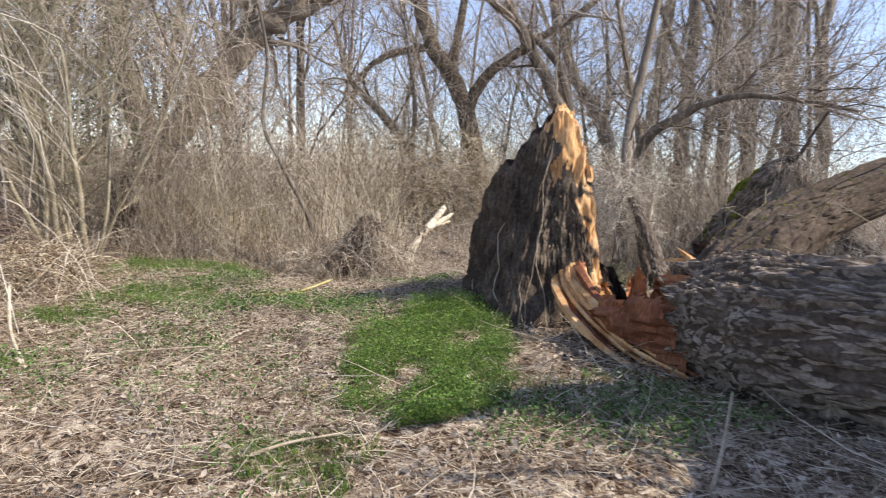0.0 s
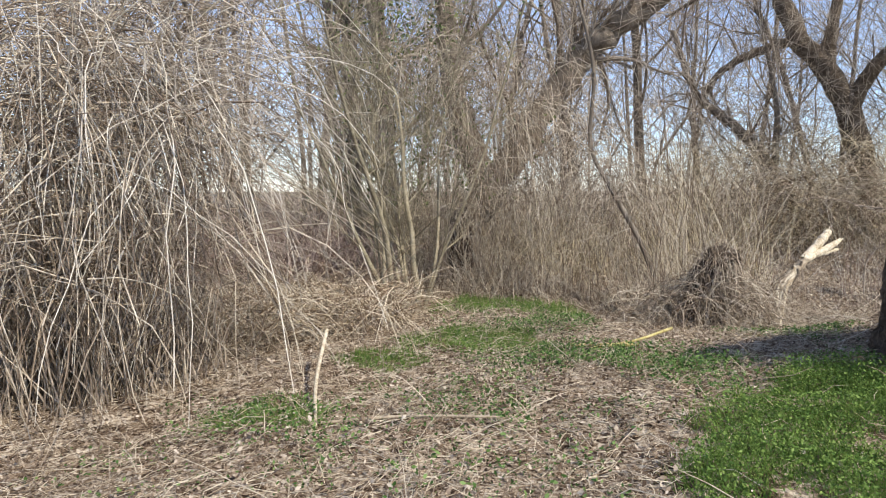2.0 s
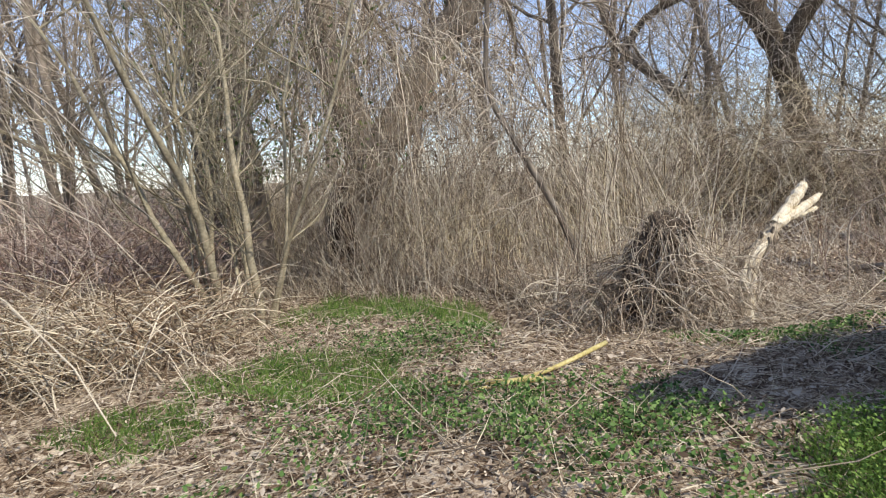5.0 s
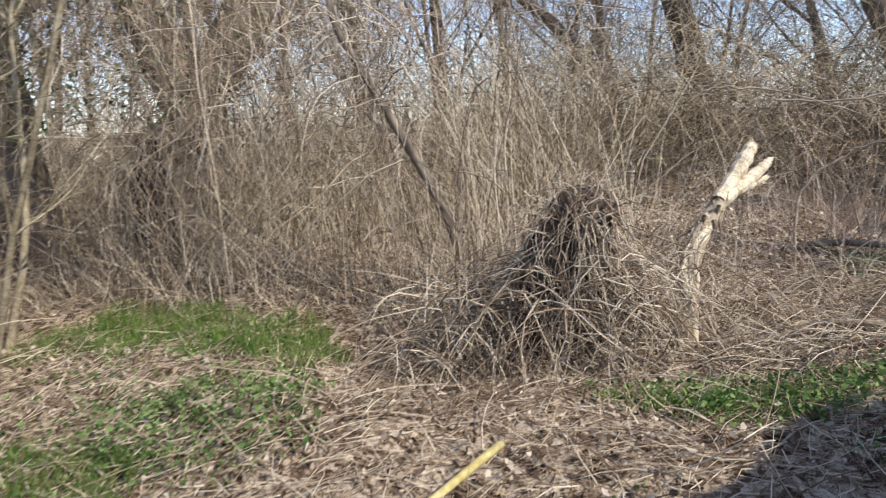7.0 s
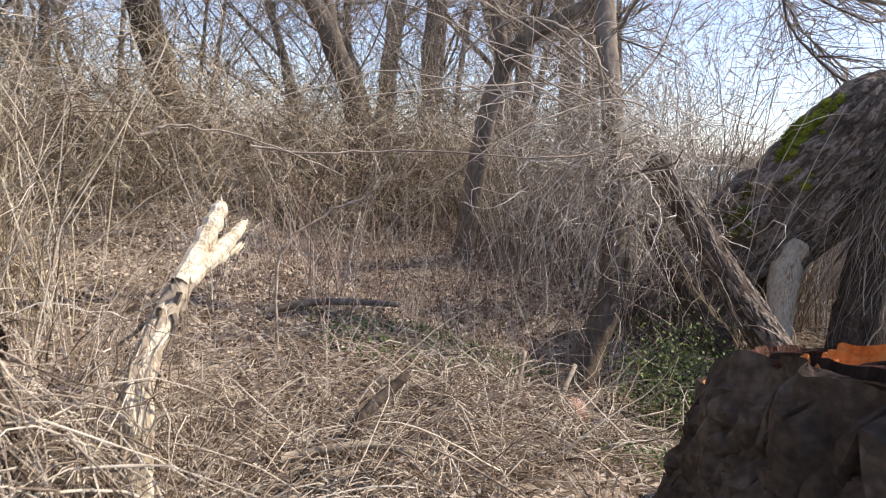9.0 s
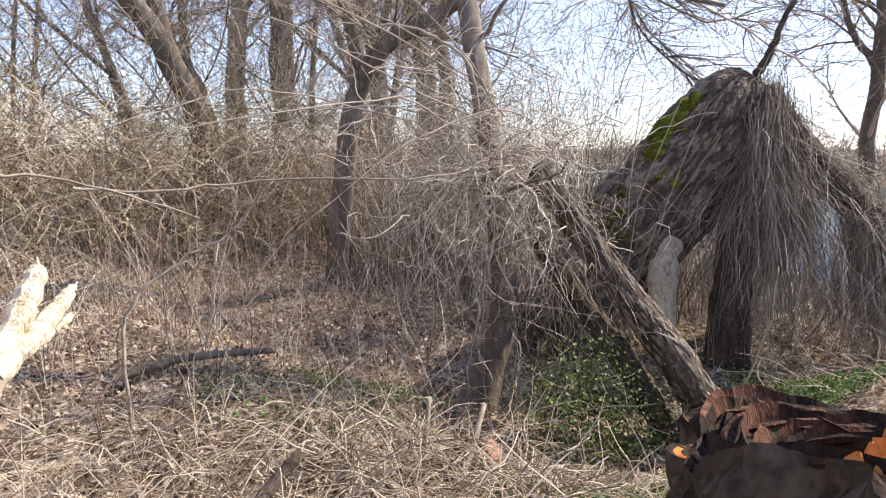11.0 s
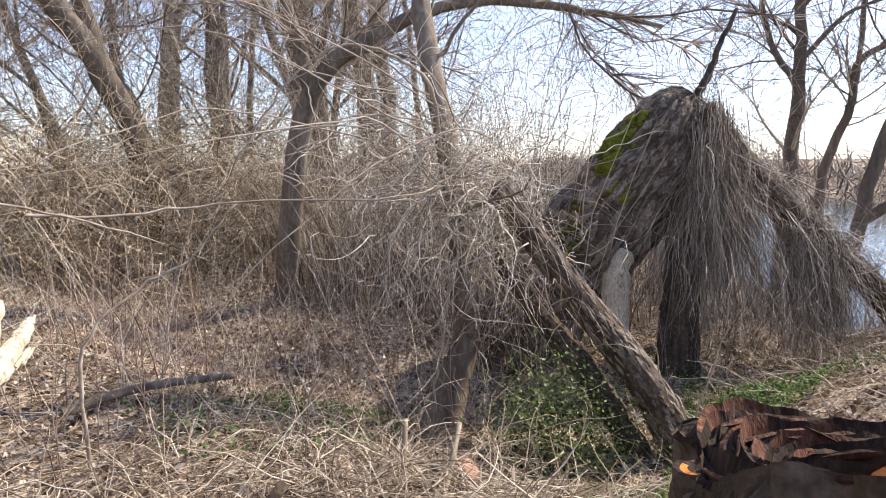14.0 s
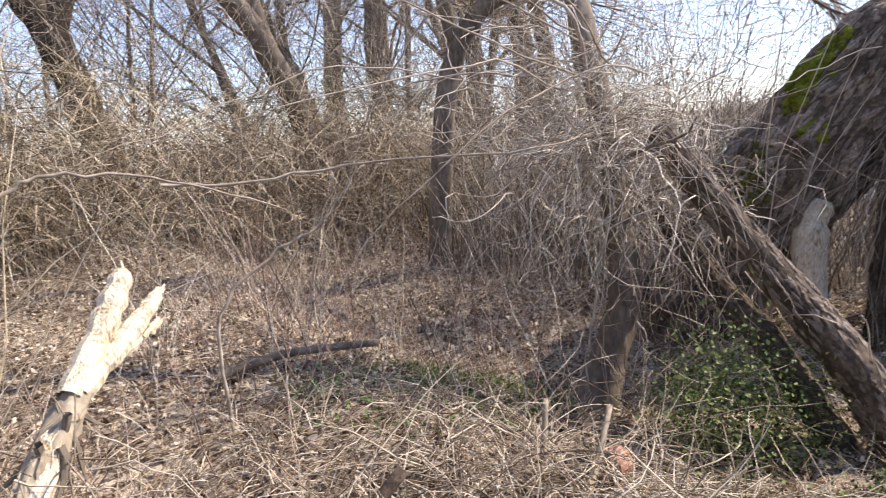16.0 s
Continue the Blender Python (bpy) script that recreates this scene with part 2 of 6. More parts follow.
def strands(rng, starts, ways, lengths, radius, segs=4, curl=0.2, drop=0.0, taper=0.35, sides=3):
    """Many thin bending stems as arrays: starts and ways (n, 3), lengths (n,)."""
    n = len(starts)
    starts, ways = np.asarray(starts, float), np.asarray(ways, float)
    ways = ways / (np.linalg.norm(ways, axis=1)[:, None] + 1e-9)
    lengths, radius = np.broadcast_to(lengths, (n,)), np.broadcast_to(radius, (n,))
    points, p, d = [starts], starts.copy(), ways.copy()
    bias = rng.normal(0, curl, (n, 3)) * 0.6
    for s in range(segs):
        p = p + d * (lengths / segs)[:, None]
        points.append(p)
        d = d + rng.normal(0, curl, (n, 3)) + bias
        d[:, 2] -= drop
        d /= np.linalg.norm(d, axis=1)[:, None] + 1e-9
    pts = np.stack(points, 1)
    u = np.cross(ways, rng.normal(0, 1, (n, 3)))
    u /= np.linalg.norm(u, axis=1)[:, None] + 1e-9
    w = np.cross(ways, u)
    a = np.arange(sides) * 2 * np.pi / sides
    ring = u[:, None] * np.cos(a)[None, :, None] + w[:, None] * np.sin(a)[None, :, None]
    shrink = np.linspace(1, taper, segs + 1)
    verts = pts[:, :, None, :] + ring[:, None] * (radius[:, None] * shrink[None])[:, :, None, None]
    i, j = np.meshgrid(np.arange(segs), np.arange(sides), indexing="ij")
    k = (j + 1) % sides
    one = np.stack((i * sides + j, i * sides + k, (i + 1) * sides + k, (i + 1) * sides + j), -1).reshape(-1, 4)
    quads = one[None] + (np.arange(n) * (segs + 1) * sides)[:, None, None]
    return verts.reshape(-1, 3), quads.reshape(-1, 4)


def leaves(rng, places, size, flat=0.5, up=None):
    """Small bent leaves, two quads each, at places (n, 3)."""
    n = len(places)
    size = np.broadcast_to(size, (n,))
    along = rng.normal(0, 1, (n, 3)) * (1, 1, flat)
    along /= np.linalg.norm(along, axis=1)[:, None]
    across = np.cross(along, rng.normal(0, flat, (n, 3)) + (0, 0, 1))
    across /= np.linalg.norm(across, axis=1)[:, None]
    normal = np.cross(along, across)
    fold = rng.uniform(-0.15, 0.35, n)
    rows = []
    for s, wd, lift in ((-1, 0.22, 0.0), (-0.05, 0.62, 1.0), (1, 0.1, 0.0)):
        for side in (-1, 1):
            rows.append(places + along * (size * s * 0.5)[:, None] + across * (size * wd * side * 0.5)[:, None] + normal * (size * fold * (lift + 0.35 * side))[:, None])
    verts = np.stack(rows, 1)
    one = np.array(((0, 1, 3, 2), (2, 3, 5, 4)))
    quads = one[None] + (np.arange(n) * 6)[:, None, None]
    return verts.reshape(-1, 3), quads.reshape(-1, 4)


def smoothstep(a, b, v):
    s = np.clip((np.asarray(v, float) - a) / (b - a), 0, 1)
    return s * s * (3 - 2 * s)


def ripple(x, y):
    return 0.035 * np.sin(1.7 * x + 0.6) * np.cos(1.3 * y + 1.1) + 0.022 * np.sin(3.9 * x + 2.1 * y) + 0.015 * np.sin(5.3 * y - 2.7 * x + 0.5) + 0.035 * np.sin(2.3 * x + 1.1 * y) * np.sin(1.9 * y - 0.8 * x)


def bank(x, y):
    """How far a place lies towards the river."""
    return np.asarray(x, float) - np.where(np.asarray(y) > 10, 0.9, 0.2) * (np.asarray(y, float) - 10)


def ground_z(x, y):
    """Height of the ground: flat meadow, a dip past the stump, then the river bank."""
    x, y = np.asarray(x, float), np.asarray(y, float)
    z = -0.25 * smoothstep(8.3, 9.8, y) * smoothstep(-4, -2, x)
    z = z - 0.62 * smoothstep(1.0, 2.8, x) * smoothstep(7.5, 10, y) - 0.4 * smoothstep(4.2, 5.6, x) * smoothstep(7.2, 8.9, y) * (1 - smoothstep(9.2, 10.4, y))
    z = z - 2.6 * smoothstep(7.5, 14.5, bank(x, y)) - SLOPE * (x - np.clip(x, -7, 7))
    z = z + 2.6 * smoothstep(46, 60, bank(x, y))
    z = z + 0.5 * smoothstep(14, 26, y) * (1 - smoothstep(5, 10, x))
    return z + ripple(x, y)


def on_ground(x, y, lift=0.0):
    return np.stack((x, y, ground_z(x, y) + lift), -1)


def blob_points(rng, n, cx, cy, rx, ry):
    """Points scattered in an uneven patch round a centre."""
    a = rng.uniform(0, 2 * np.pi, n)
    r = np.sqrt(rng.uniform(0, 1, n)) * (1 + 0.18 * np.sin(3 * a + cx) + 0.14 * np.sin(5 * a + cy * 2))
    return cx + rx * r * np.cos(a), cy + ry * r * np.sin(a)


def stuff(name, label, category, pieces, mat):
    geo = Geo()
    for verts, quads in pieces:
        geo.add(verts, quads)
    ob = part(name, geo.mesh(name), mat)
    return tagged(ob, label, category, kind="stuff")


def clearing(x, y):
    """The open ground behind the stump."""
    return (x > -0.7 - 0.12 * (y - 12)) & (x < 5.4 - 0.06 * (y - 12)) & (y < 18.2)


def wander(rng, start, way, length, steps, jitter, up=0.0):
    p, d = np.array(start, float), np.array(way, float)
    d /= np.linalg.norm(d)
    out = [p.copy()]
    for s in range(steps):
        p = p + d * length / steps
        out.append(p.copy())
        d = d + rng.normal(0, jitter, 3) + (0, 0, up)
        d /= np.linalg.norm(d)
    return np.array(out)


def smooth_path(points, per=6):
    """A rounded polyline through the points (Catmull-Rom)."""
    p = np.asarray(points, float)
    p = np.vstack((2 * p[0] - p[1], p, 2 * p[-1] - p[-2]))
    out = []
    for i in range(1, len(p) - 2):
        for s in np.linspace(0, 1, per, endpoint=False):
            a, b, c, d = p[i - 1:i + 3]
            out.append(0.5 * (2 * b + (c - a) * s + (2 * a - 5 * b + 4 * c - d) * s * s + (3 * b - a - 3 * c + d) * s ** 3))
    out.append(p[-2])
    return np.array(out)


def bark_relief(q):
    """Height of ridged bark: long lens-shaped ridges parted by sharp furrows."""
    bend = noise.noise(q * 0.7) * 0.8
    p = Vector((q.x + bend, q.y - bend, q.z))
    ridge = abs(noise.noise(p)) * 1.9
    small = abs(noise.noise(p * 2.3 + Vector((9.1, 3.3, 1.7)))) * 1.6
    return min(ridge, 0.75) * 1.1 + 0.35 * small - 0.55


def bark_plates(rng, grid, parent, mat, count, length, width, height, closed_axis=1, rows=(0.0, 1.0), cols=(0.0, 1.0)):
    """Raised lens-shaped bark ridges on a surface grid (along, around, xyz): the first as parts, the rest joined."""
    if closed_axis == 0:
        grid = np.swapaxes(grid, 0, 1)
    m, s = grid.shape[:2]
    step = np.median(np.linalg.norm(np.diff(grid, axis=0), axis=2), axis=1).mean() + 1e-6
    turn = np.median(np.linalg.norm(np.diff(grid, axis=1), axis=2)) + 1e-6
    centre = grid.mean(axis=1)
    rest = Geo()
    for c in range(count):
        i0, j0 = rng.uniform(rows[0], rows[1]) * (m - 1), rng.uniform(cols[0], cols[1]) * s
        long, wide, tall = rng.uniform(*length), rng.uniform(*width), rng.uniform(*height)
        drift = rng.normal(0, 0.10)
        verts = []
        for f, wf, hf in ((-1, 0.15, 0.0), (-0.5, 0.8, 0.9), (0.1, 1.0, 1.0), (0.6, 0.7, 0.8), (1, 0.12, 0.0)):
            i = min(max(i0 + f * long / 2 / step, 0), m - 1)
            a, b = int(i), min(int(i) + 1, m - 1)
            jc = j0 + f * long / 2 / turn * drift + rng.normal(0, 0.15 * wide / turn)
            axis = centre[a] * (1 - (i - a)) + centre[b] * (i - a)
            for off, up in ((-1, -0.3), (-0.62, hf), (0.55, hf * 0.85), (1, -0.3)):
                j = jc + off * wf * wide / 2 / turn
                ja = int(math.floor(j)) % s
                p = grid[a, ja] * (1 - (i - a)) + grid[b, ja] * (i - a)
                q = grid[a, (ja + 1) % s] * (1 - (i - a)) + grid[b, (ja + 1) % s] * (i - a)
                p = p + (q - p) * (j - math.floor(j))
                out = p - axis
                out = out / (np.linalg.norm(out) + 1e-6)
                verts.append(p + out * tall * up * rng.uniform(0.8, 1.2))
        quads = [(r * 4 + k, r * 4 + k + 1, r * 4 + k + 5, r * 4 + k + 4) for r in range(4) for k in range(3)]
        if c < 250:
            part("bark_plate", quick_mesh("bark_plate", verts, quads, False), mat, parent)
        else:
            rest.add(verts, quads)
    if rest.v:
        tagged(part("bark_relief", rest.mesh("bark_relief", False), mat, parent), "small rough bark ridges", kind="stuff")


# ---- ground, river, far bank ----
def build_ground():
    def spread(fine_a, fine_b, step, low, high):
        inner = np.arange(fine_a, fine_b, step)
        out_hi = fine_b + (high - fine_b) * (np.linspace(0, 1, 40) ** 2.6)
        out_lo = fine_a - (fine_a - low) * (np.linspace(0, 1, 36)[1:] ** 2.6)
        return np.concatenate((out_lo[::-1], inner, out_hi))
    xs, ys = spread(-8, 8, 0.09, -900, 900), spread(0.5, 14, 0.09, -900, 900)
    gx, gy = np.meshgrid(xs, ys, indexing="ij")
    rng = np.random.default_rng(3)
    near = np.exp(-((gx / 12) ** 2 + ((gy - 7) / 12) ** 2))
    gz = ground_z(gx, gy) + rng.normal(0, 0.012, gx.shape) * near
    nx, ny = gx.shape
    i, j = np.meshgrid(np.arange(nx - 1), np.arange(ny - 1), indexing="ij")
    quads = np.stack((i * ny + j, (i + 1) * ny + j, (i + 1) * ny + j + 1, i * ny + j + 1), -1)
    ground = part("ground", quick_mesh("ground", np.stack((gx, gy, gz), -1), quads), soil)
    tagged(ground, "brown woodland soil under dead grass and leaves", "ground", kind="structure")
    xs, ys = np.linspace(8, 62, 30), np.linspace(-300, 300, 60)
    gx, gy = np.meshgrid(xs, ys, indexing="ij")
    nx, ny = gx.shape
    i, j = np.meshgrid(np.arange(nx - 1), np.arange(ny - 1), indexing="ij")
    quads = np.stack((i * ny + j, (i + 1) * ny + j, (i + 1) * ny + j + 1, i * ny + j + 1), -1)
    verts = np.stack((gx + np.where(gy > 10, 0.9, 0.2) * (gy - 10), gy, np.full(gx.shape, -2.0)), -1)
    water = part("water", quick_mesh("water", verts, quads), river_water)
    water.matrix_basis = Matrix.Identity(4)
    tagged(water, "calm bright river beyond the bank trees", "river", kind="structure")


build_ground()


# ---- the broken stump ----
STUMP = np.array((1.16, 7.5))
# angle round the stump and height of its rim there
RIM = [(-180, 1.02), (-172, 1.12), (-162, 1.34), (-150, 1.5), (-138, 1.58), (-125, 1.72), (-114, 1.90), (-104, 2.04), (-97, 2.06), (-92, 2.0), (-84, 1.85), (-76, 1.6), (-69, 1.25),
       (-62, 0.95), (-56, 0.5), (-48, 0.22), (-30, 0.2), (0, 0.30), (40, 0.44), (80, 0.53), (108, 0.57), (124, 0.64), (138, 0.82), (150, 0.88), (162, 0.90), (172, 0.95), (180, 1.02)]



def build_stump():
    rng = np.random.default_rng(11)
    stump = thing("tree_stump", "snapped hollow willow stump with dark furrowed bark and torn orange wood", "tree stump", at=(STUMP[0], STUMP[1], 0))
    n, m = 380, 84
    deg = np.linspace(-180, 180, n, endpoint=False)
    a = np.radians(deg)
    jag = np.interp(deg, np.linspace(-180, 180, 75), rng.normal(0, 0.045, 75)) * np.where(np.abs(deg + 90) < 60, 1, 0.3) + np.interp(deg, np.linspace(-180, 180, 220), rng.normal(0, 0.022, 220)) * np.where(deg > 40, 0.2, 1)
    height = np.interp(deg, *zip(*RIM)) + jag
    flute = 0.05 * np.sin(5 * a + 0.4) + 0.03 * np.sin(9 * a + 1.0)

    def wall(radius_scale, low, inset, rough):
        t = np.linspace(0, 1, m)
        z = low + (height[:, None] - low) * t[None]
        flare = 0.22 * np.exp(-np.maximum(z, 0) / 0.28)
        base = radius_scale * (1 + flute[:, None] * np.exp(-np.maximum(z, 0) / 0.9)) + flare - inset
        furrow = np.zeros_like(z)
        for i in range(n):
            for j in range(m):
                q = Vector((math.cos(a[i]) * 5.2, math.sin(a[i]) * 5.2, z[i, j] * 2.2))
                furrow[i, j] = bark_relief(q)
        base = base + rough * furrow
        lean_x, lean_y = 0.10 * np.maximum(z - 0.6, 0), 0.02 * z
        x = base * np.where(np.sin(a) > 0.2, 0.73, 0.76)[:, None] * np.cos(a)[:, None] + lean_x
        y = base * np.where(np.sin(a) > 0, 1.04, 1.08)[:, None] * np.sin(a)[:, None] + lean_y
        return np.stack((x, y, z), -1)

    outer = wall(1.0, -0.75, 0.0, 0.075)
    inner = wall(0.98, -0.35, 0.26, 0.03)
    i, j = np.meshgrid(np.arange(n), np.arange(m - 1), indexing="ij")
    k = (i + 1) % n
    quads = np.stack((i * m + j, k * m + j, k * m + j + 1, i * m + j + 1), -1)
    wave = 5 * np.sin(outer[:, :-1, 2] * 7) + 4 * np.sin(outer[:, :-1, 2] * 17 + 1)
    around, level = deg[:, None] + wave, outer[:, :-1, 2]
    edge = np.interp(level, (0.22, 0.5, 0.95, 1.25, 1.6, 1.85, 2.0), (-48, -56, -62, -69, -76, -84, -92))
    ragged = 3.5 * np.sin(level * 23 + around * 0.4) + 2.5 * np.sin(level * 51)
    bare = (around < -35) & (((level > 1.44 + 0.10 * np.sin(around * 0.33 + 1) + 0.05 * np.sin(around * 1.1)) & (around > -105)) | ((level > 0.34) & (level < 1.2) & (around > edge - 9 + ragged)) | ((level >= 1.2) & (around > edge - 4 + ragged)))
    # bark colour carries the shade of the stump's unlit sides
    part("bark", quick_mesh("bark", outer, quads[~bare]), bark_shade, stump, "thick furrowed dark bark, darkened further for shade")
    part("torn_face", quick_mesh("torn_face", outer, quads[bare], False), wood_fresh, stump, "bare torn tan wood where the bark split away")
    part("hollow", quick_mesh("hollow", inner, quads[..., ::-1]), wood_black, stump, "black rotten hollow heartwood")
    # plates left and rear keep the shade-darkened bark too
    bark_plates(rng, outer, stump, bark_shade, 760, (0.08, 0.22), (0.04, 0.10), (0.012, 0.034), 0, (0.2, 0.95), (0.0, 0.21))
    bark_plates(rng, outer, stump, bark_dark, 170, (0.07, 0.17), (0.05, 0.11), (0.03, 0.07), 0, (0.45, 0.72), (0.205, 0.315))
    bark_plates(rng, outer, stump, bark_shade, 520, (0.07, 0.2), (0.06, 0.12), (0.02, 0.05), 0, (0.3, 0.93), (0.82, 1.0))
    # the torn top edge, in fibres between bark and hollow
    steps = 30
    grain = np.array([[noise.noise(Vector((f * 0.42 + 0.012 * d, d * 0.018, 7.7))) + 0.5 * noise.noise(Vector((f * 0.95 - 0.015 * d, d * 0.03, 2.2))) for f in range(steps)] for d in deg])
    fibre = np.array([[noise.noise(Vector((f * 3.71, d * 0.06 + f, 1.3))) + 0.6 * noise.noise(Vector((f * 7.3, d * 0.16, 5.1))) for f in range(steps)] for d in deg])
    lip = []
    soft_outer, soft_inner = (np.mean([np.roll(w[:, -1], k, axis=0) for k in range(-14, 15)], axis=0) for w in (outer, inner))
    fine = np.abs(deg + 80) < 62
    for s in range(steps):
        f = s / (steps - 1)
        even = min(1.0, f * 5)
        row = (outer[:, -1] * (1 - even) + soft_outer * even) * (1 - f) + soft_inner * f
        row[fine] = outer[fine, -1] * (1 - f) + inner[fine, -1] * f
        bulge = math.sin(f * math.pi)
        row = row.copy()
        row[:, 2] += 0.022 * fibre[:, s] * (np.abs(deg + 80) >= 60)
        row[:, 2] += 0.075 * grain[:, s] * min(1.0, bulge * 2.5) * (np.abs(deg + 80) >= 60)
        row[:, 2] += bulge * (np.where(np.abs(deg + 80) < 60, 0.05, 0.015) + np.interp(deg, np.linspace(-180, 180, 260), rng.normal(0, 0.03, 260)) * np.where(np.abs(deg + 80) < 60, 1, 0.08))
        lip.append(row)
    lip = np.stack(lip, 1)
    i, j = np.meshgrid(np.arange(n), np.arange(steps - 1), indexing="ij")
    k = (i + 1) % n
    quads = np.stack((i * steps + j, k * steps + j, k * steps + j + 1, i * steps + j + 1), -1).reshape(n, steps - 1, 4)
    fresh = (deg > -106) & (deg < -46)
    fresh[-1] = False
    part("torn_wood", quick_mesh("torn_wood", lip, quads[fresh]), wood_fresh, stump, "bright torn tan splintered wood")
    raw = (0.5 * grain[:, :-1] + fibre[:, :-1] > 0.33) & ~fresh[:, None] & (deg > 60)[:, None]
    across = np.arange(steps - 1)[None]
    orange = (((deg[:, None] - 149) / 5) ** 2 + ((across - 14) / 6) ** 2 + 0.8 * fibre[:, :-1] < 1) | ((np.abs(deg[:, None] - 104) < 10) & (across < 3) & (grain[:, :-1] > 0.0))
    raw &= ~orange
    part("rim", quick_mesh("rim", lip, quads[~fresh[:, None] & ~raw & ~orange], False), wood_black, stump, "weathered dark broken rim with long fibres")
    part("torn_ridge", quick_mesh("torn_ridge", lip, quads[raw], False), wood_ridge, stump, "reddish raw fibres along the rim")
    part("torn_patch", quick_mesh("torn_patch", lip, quads[orange], False), wood_orange, stump, "bright orange freshly torn wood on the rim")
    for s in range(60):
        geo = Geo()
        at = int(((rng.uniform(66, 178) + 180) / 360) * n) % n
        way = lip[(at + 3) % n, 12] - lip[at, 12]
        way = way / np.linalg.norm(way) * rng.choice((-1, 1)) + rng.normal(0, 0.04, 3)
        pts = wander(rng, lip[at, rng.integers(3, 27)] - (0, 0, 0.004), way, rng.uniform(0.06, 0.2), 5, 0.03)
        geo.tube(pts, np.array((0.004, 0.011, 0.013, 0.011, 0.008, 0.002)) * rng.uniform(0.3, 0.8), 5)
        part("splinter", geo.mesh("splinter", False), wood_rim, stump, "weathered dark fibre")
    floor_a = np.linspace(0, 2 * np.pi, 24, endpoint=False)
    disc = Geo()
    ring0 = np.stack((0.72 * np.cos(floor_a), 0.8 * np.sin(floor_a), np.full(24, -0.2) + 0.04 * rng.normal(0, 1, 24)), -1)
    ring1 = np.stack((0.08 * np.cos(floor_a), 0.1 * np.sin(floor_a), np.full(24, -0.12)), -1)
    i = np.arange(24)
    disc.add(np.vstack((ring0, ring1)), np.stack((i, (i + 1) % 24, 24 + (i + 1) % 24, 24 + i), -1))
    part("rotten_core", disc.mesh("rotten_core"), wood_black, stump)
    # upright splinters along the torn face and the orange splinters on the rear rim
    for count, lo, hi, mat, label, tall in ((34, -99, -50, wood_fresh, "tan wood splinter", 0.15), (22, 144, 151, wood_orange, "bright orange wood splinter", 0.06)):
        for s in range(count):
            d = rng.uniform(lo, hi)
            at = int((d + 180) / 360 * n) % n
            f = rng.uniform(0.15, 0.8)
            p = outer[at, -1] * (1 - f) + inner[at, -1] * f
            length = tall * rng.uniform(0.5, 1.2)
            geo = Geo()
            way = np.array((rng.normal(0.1, 0.2), rng.normal(-0.1, 0.2), 1.0))
            points = wander(rng, p - (0, 0, 0.12 if mat == wood_fresh else 0.04), way, length, 3, 0.06)
            geo.tube(points, np.array((0.05, 0.045, 0.03, 0.006)) * (1 if mat == wood_fresh else 0.5), 5)
            part("splinter", geo.mesh("splinter", False), mat, stump, label)
    # long torn strips that still join stump and log
    for k in range(13):
        lift, side = rng.uniform(-0.06, 0.14), rng.normal(0, 0.06)
        keys = np.array(((0.08, -0.98, 0.46), (0.03, -1.45, 0.36), (0.10, -2.1, 0.22), (0.28, -2.65, 0.10), (0.52, -3.05, 0.02)))
        keys[:, 2] += lift * np.array((1, 1, 0.9, 0.6, 0.3))
        keys[:, 0] += side + lift * 0.9
        last = rng.integers(4, 6)
        pts = smooth_path(keys[:last] + rng.normal(0, 0.018, (last, 3)), 6)
        geo = Geo()
        r = rng.uniform(0.028, 0.06)
        geo.tube(pts, r * np.linspace(1, 0.3, len(pts)) * (1 + rng.normal(0, 0.12, len(pts))), 5)
        part("torn_strip", geo.mesh("torn_strip", False), wood_fresh if k % 4 else wood_red, stump, "long torn strip of pale tan wood" if k % 4 else "")
    # dry vines hanging down the bark
    geo = Geo()
    for s in range(6):
        at = rng.integers(int(0.02 * n), int(0.22 * n))
        top = outer[at, -1]
        level = rng.uniform(0.45, 0.98)
        rows = outer[at, :int(m * level)][::-4]
        shift = rows[:, :2] * 0.05
        pts = rows.copy()
        pts[:, :2] += shift * 1.4 + np.cumsum(rng.normal(0, 0.022, shift.shape), axis=0)
        if len(pts) > 3:
            geo.tube(pts, 0.0035, 4)
    part("dry_vine", geo.mesh("dry_vine"), cane, stump, "thin pale dry vines down the bark")


build_stump()


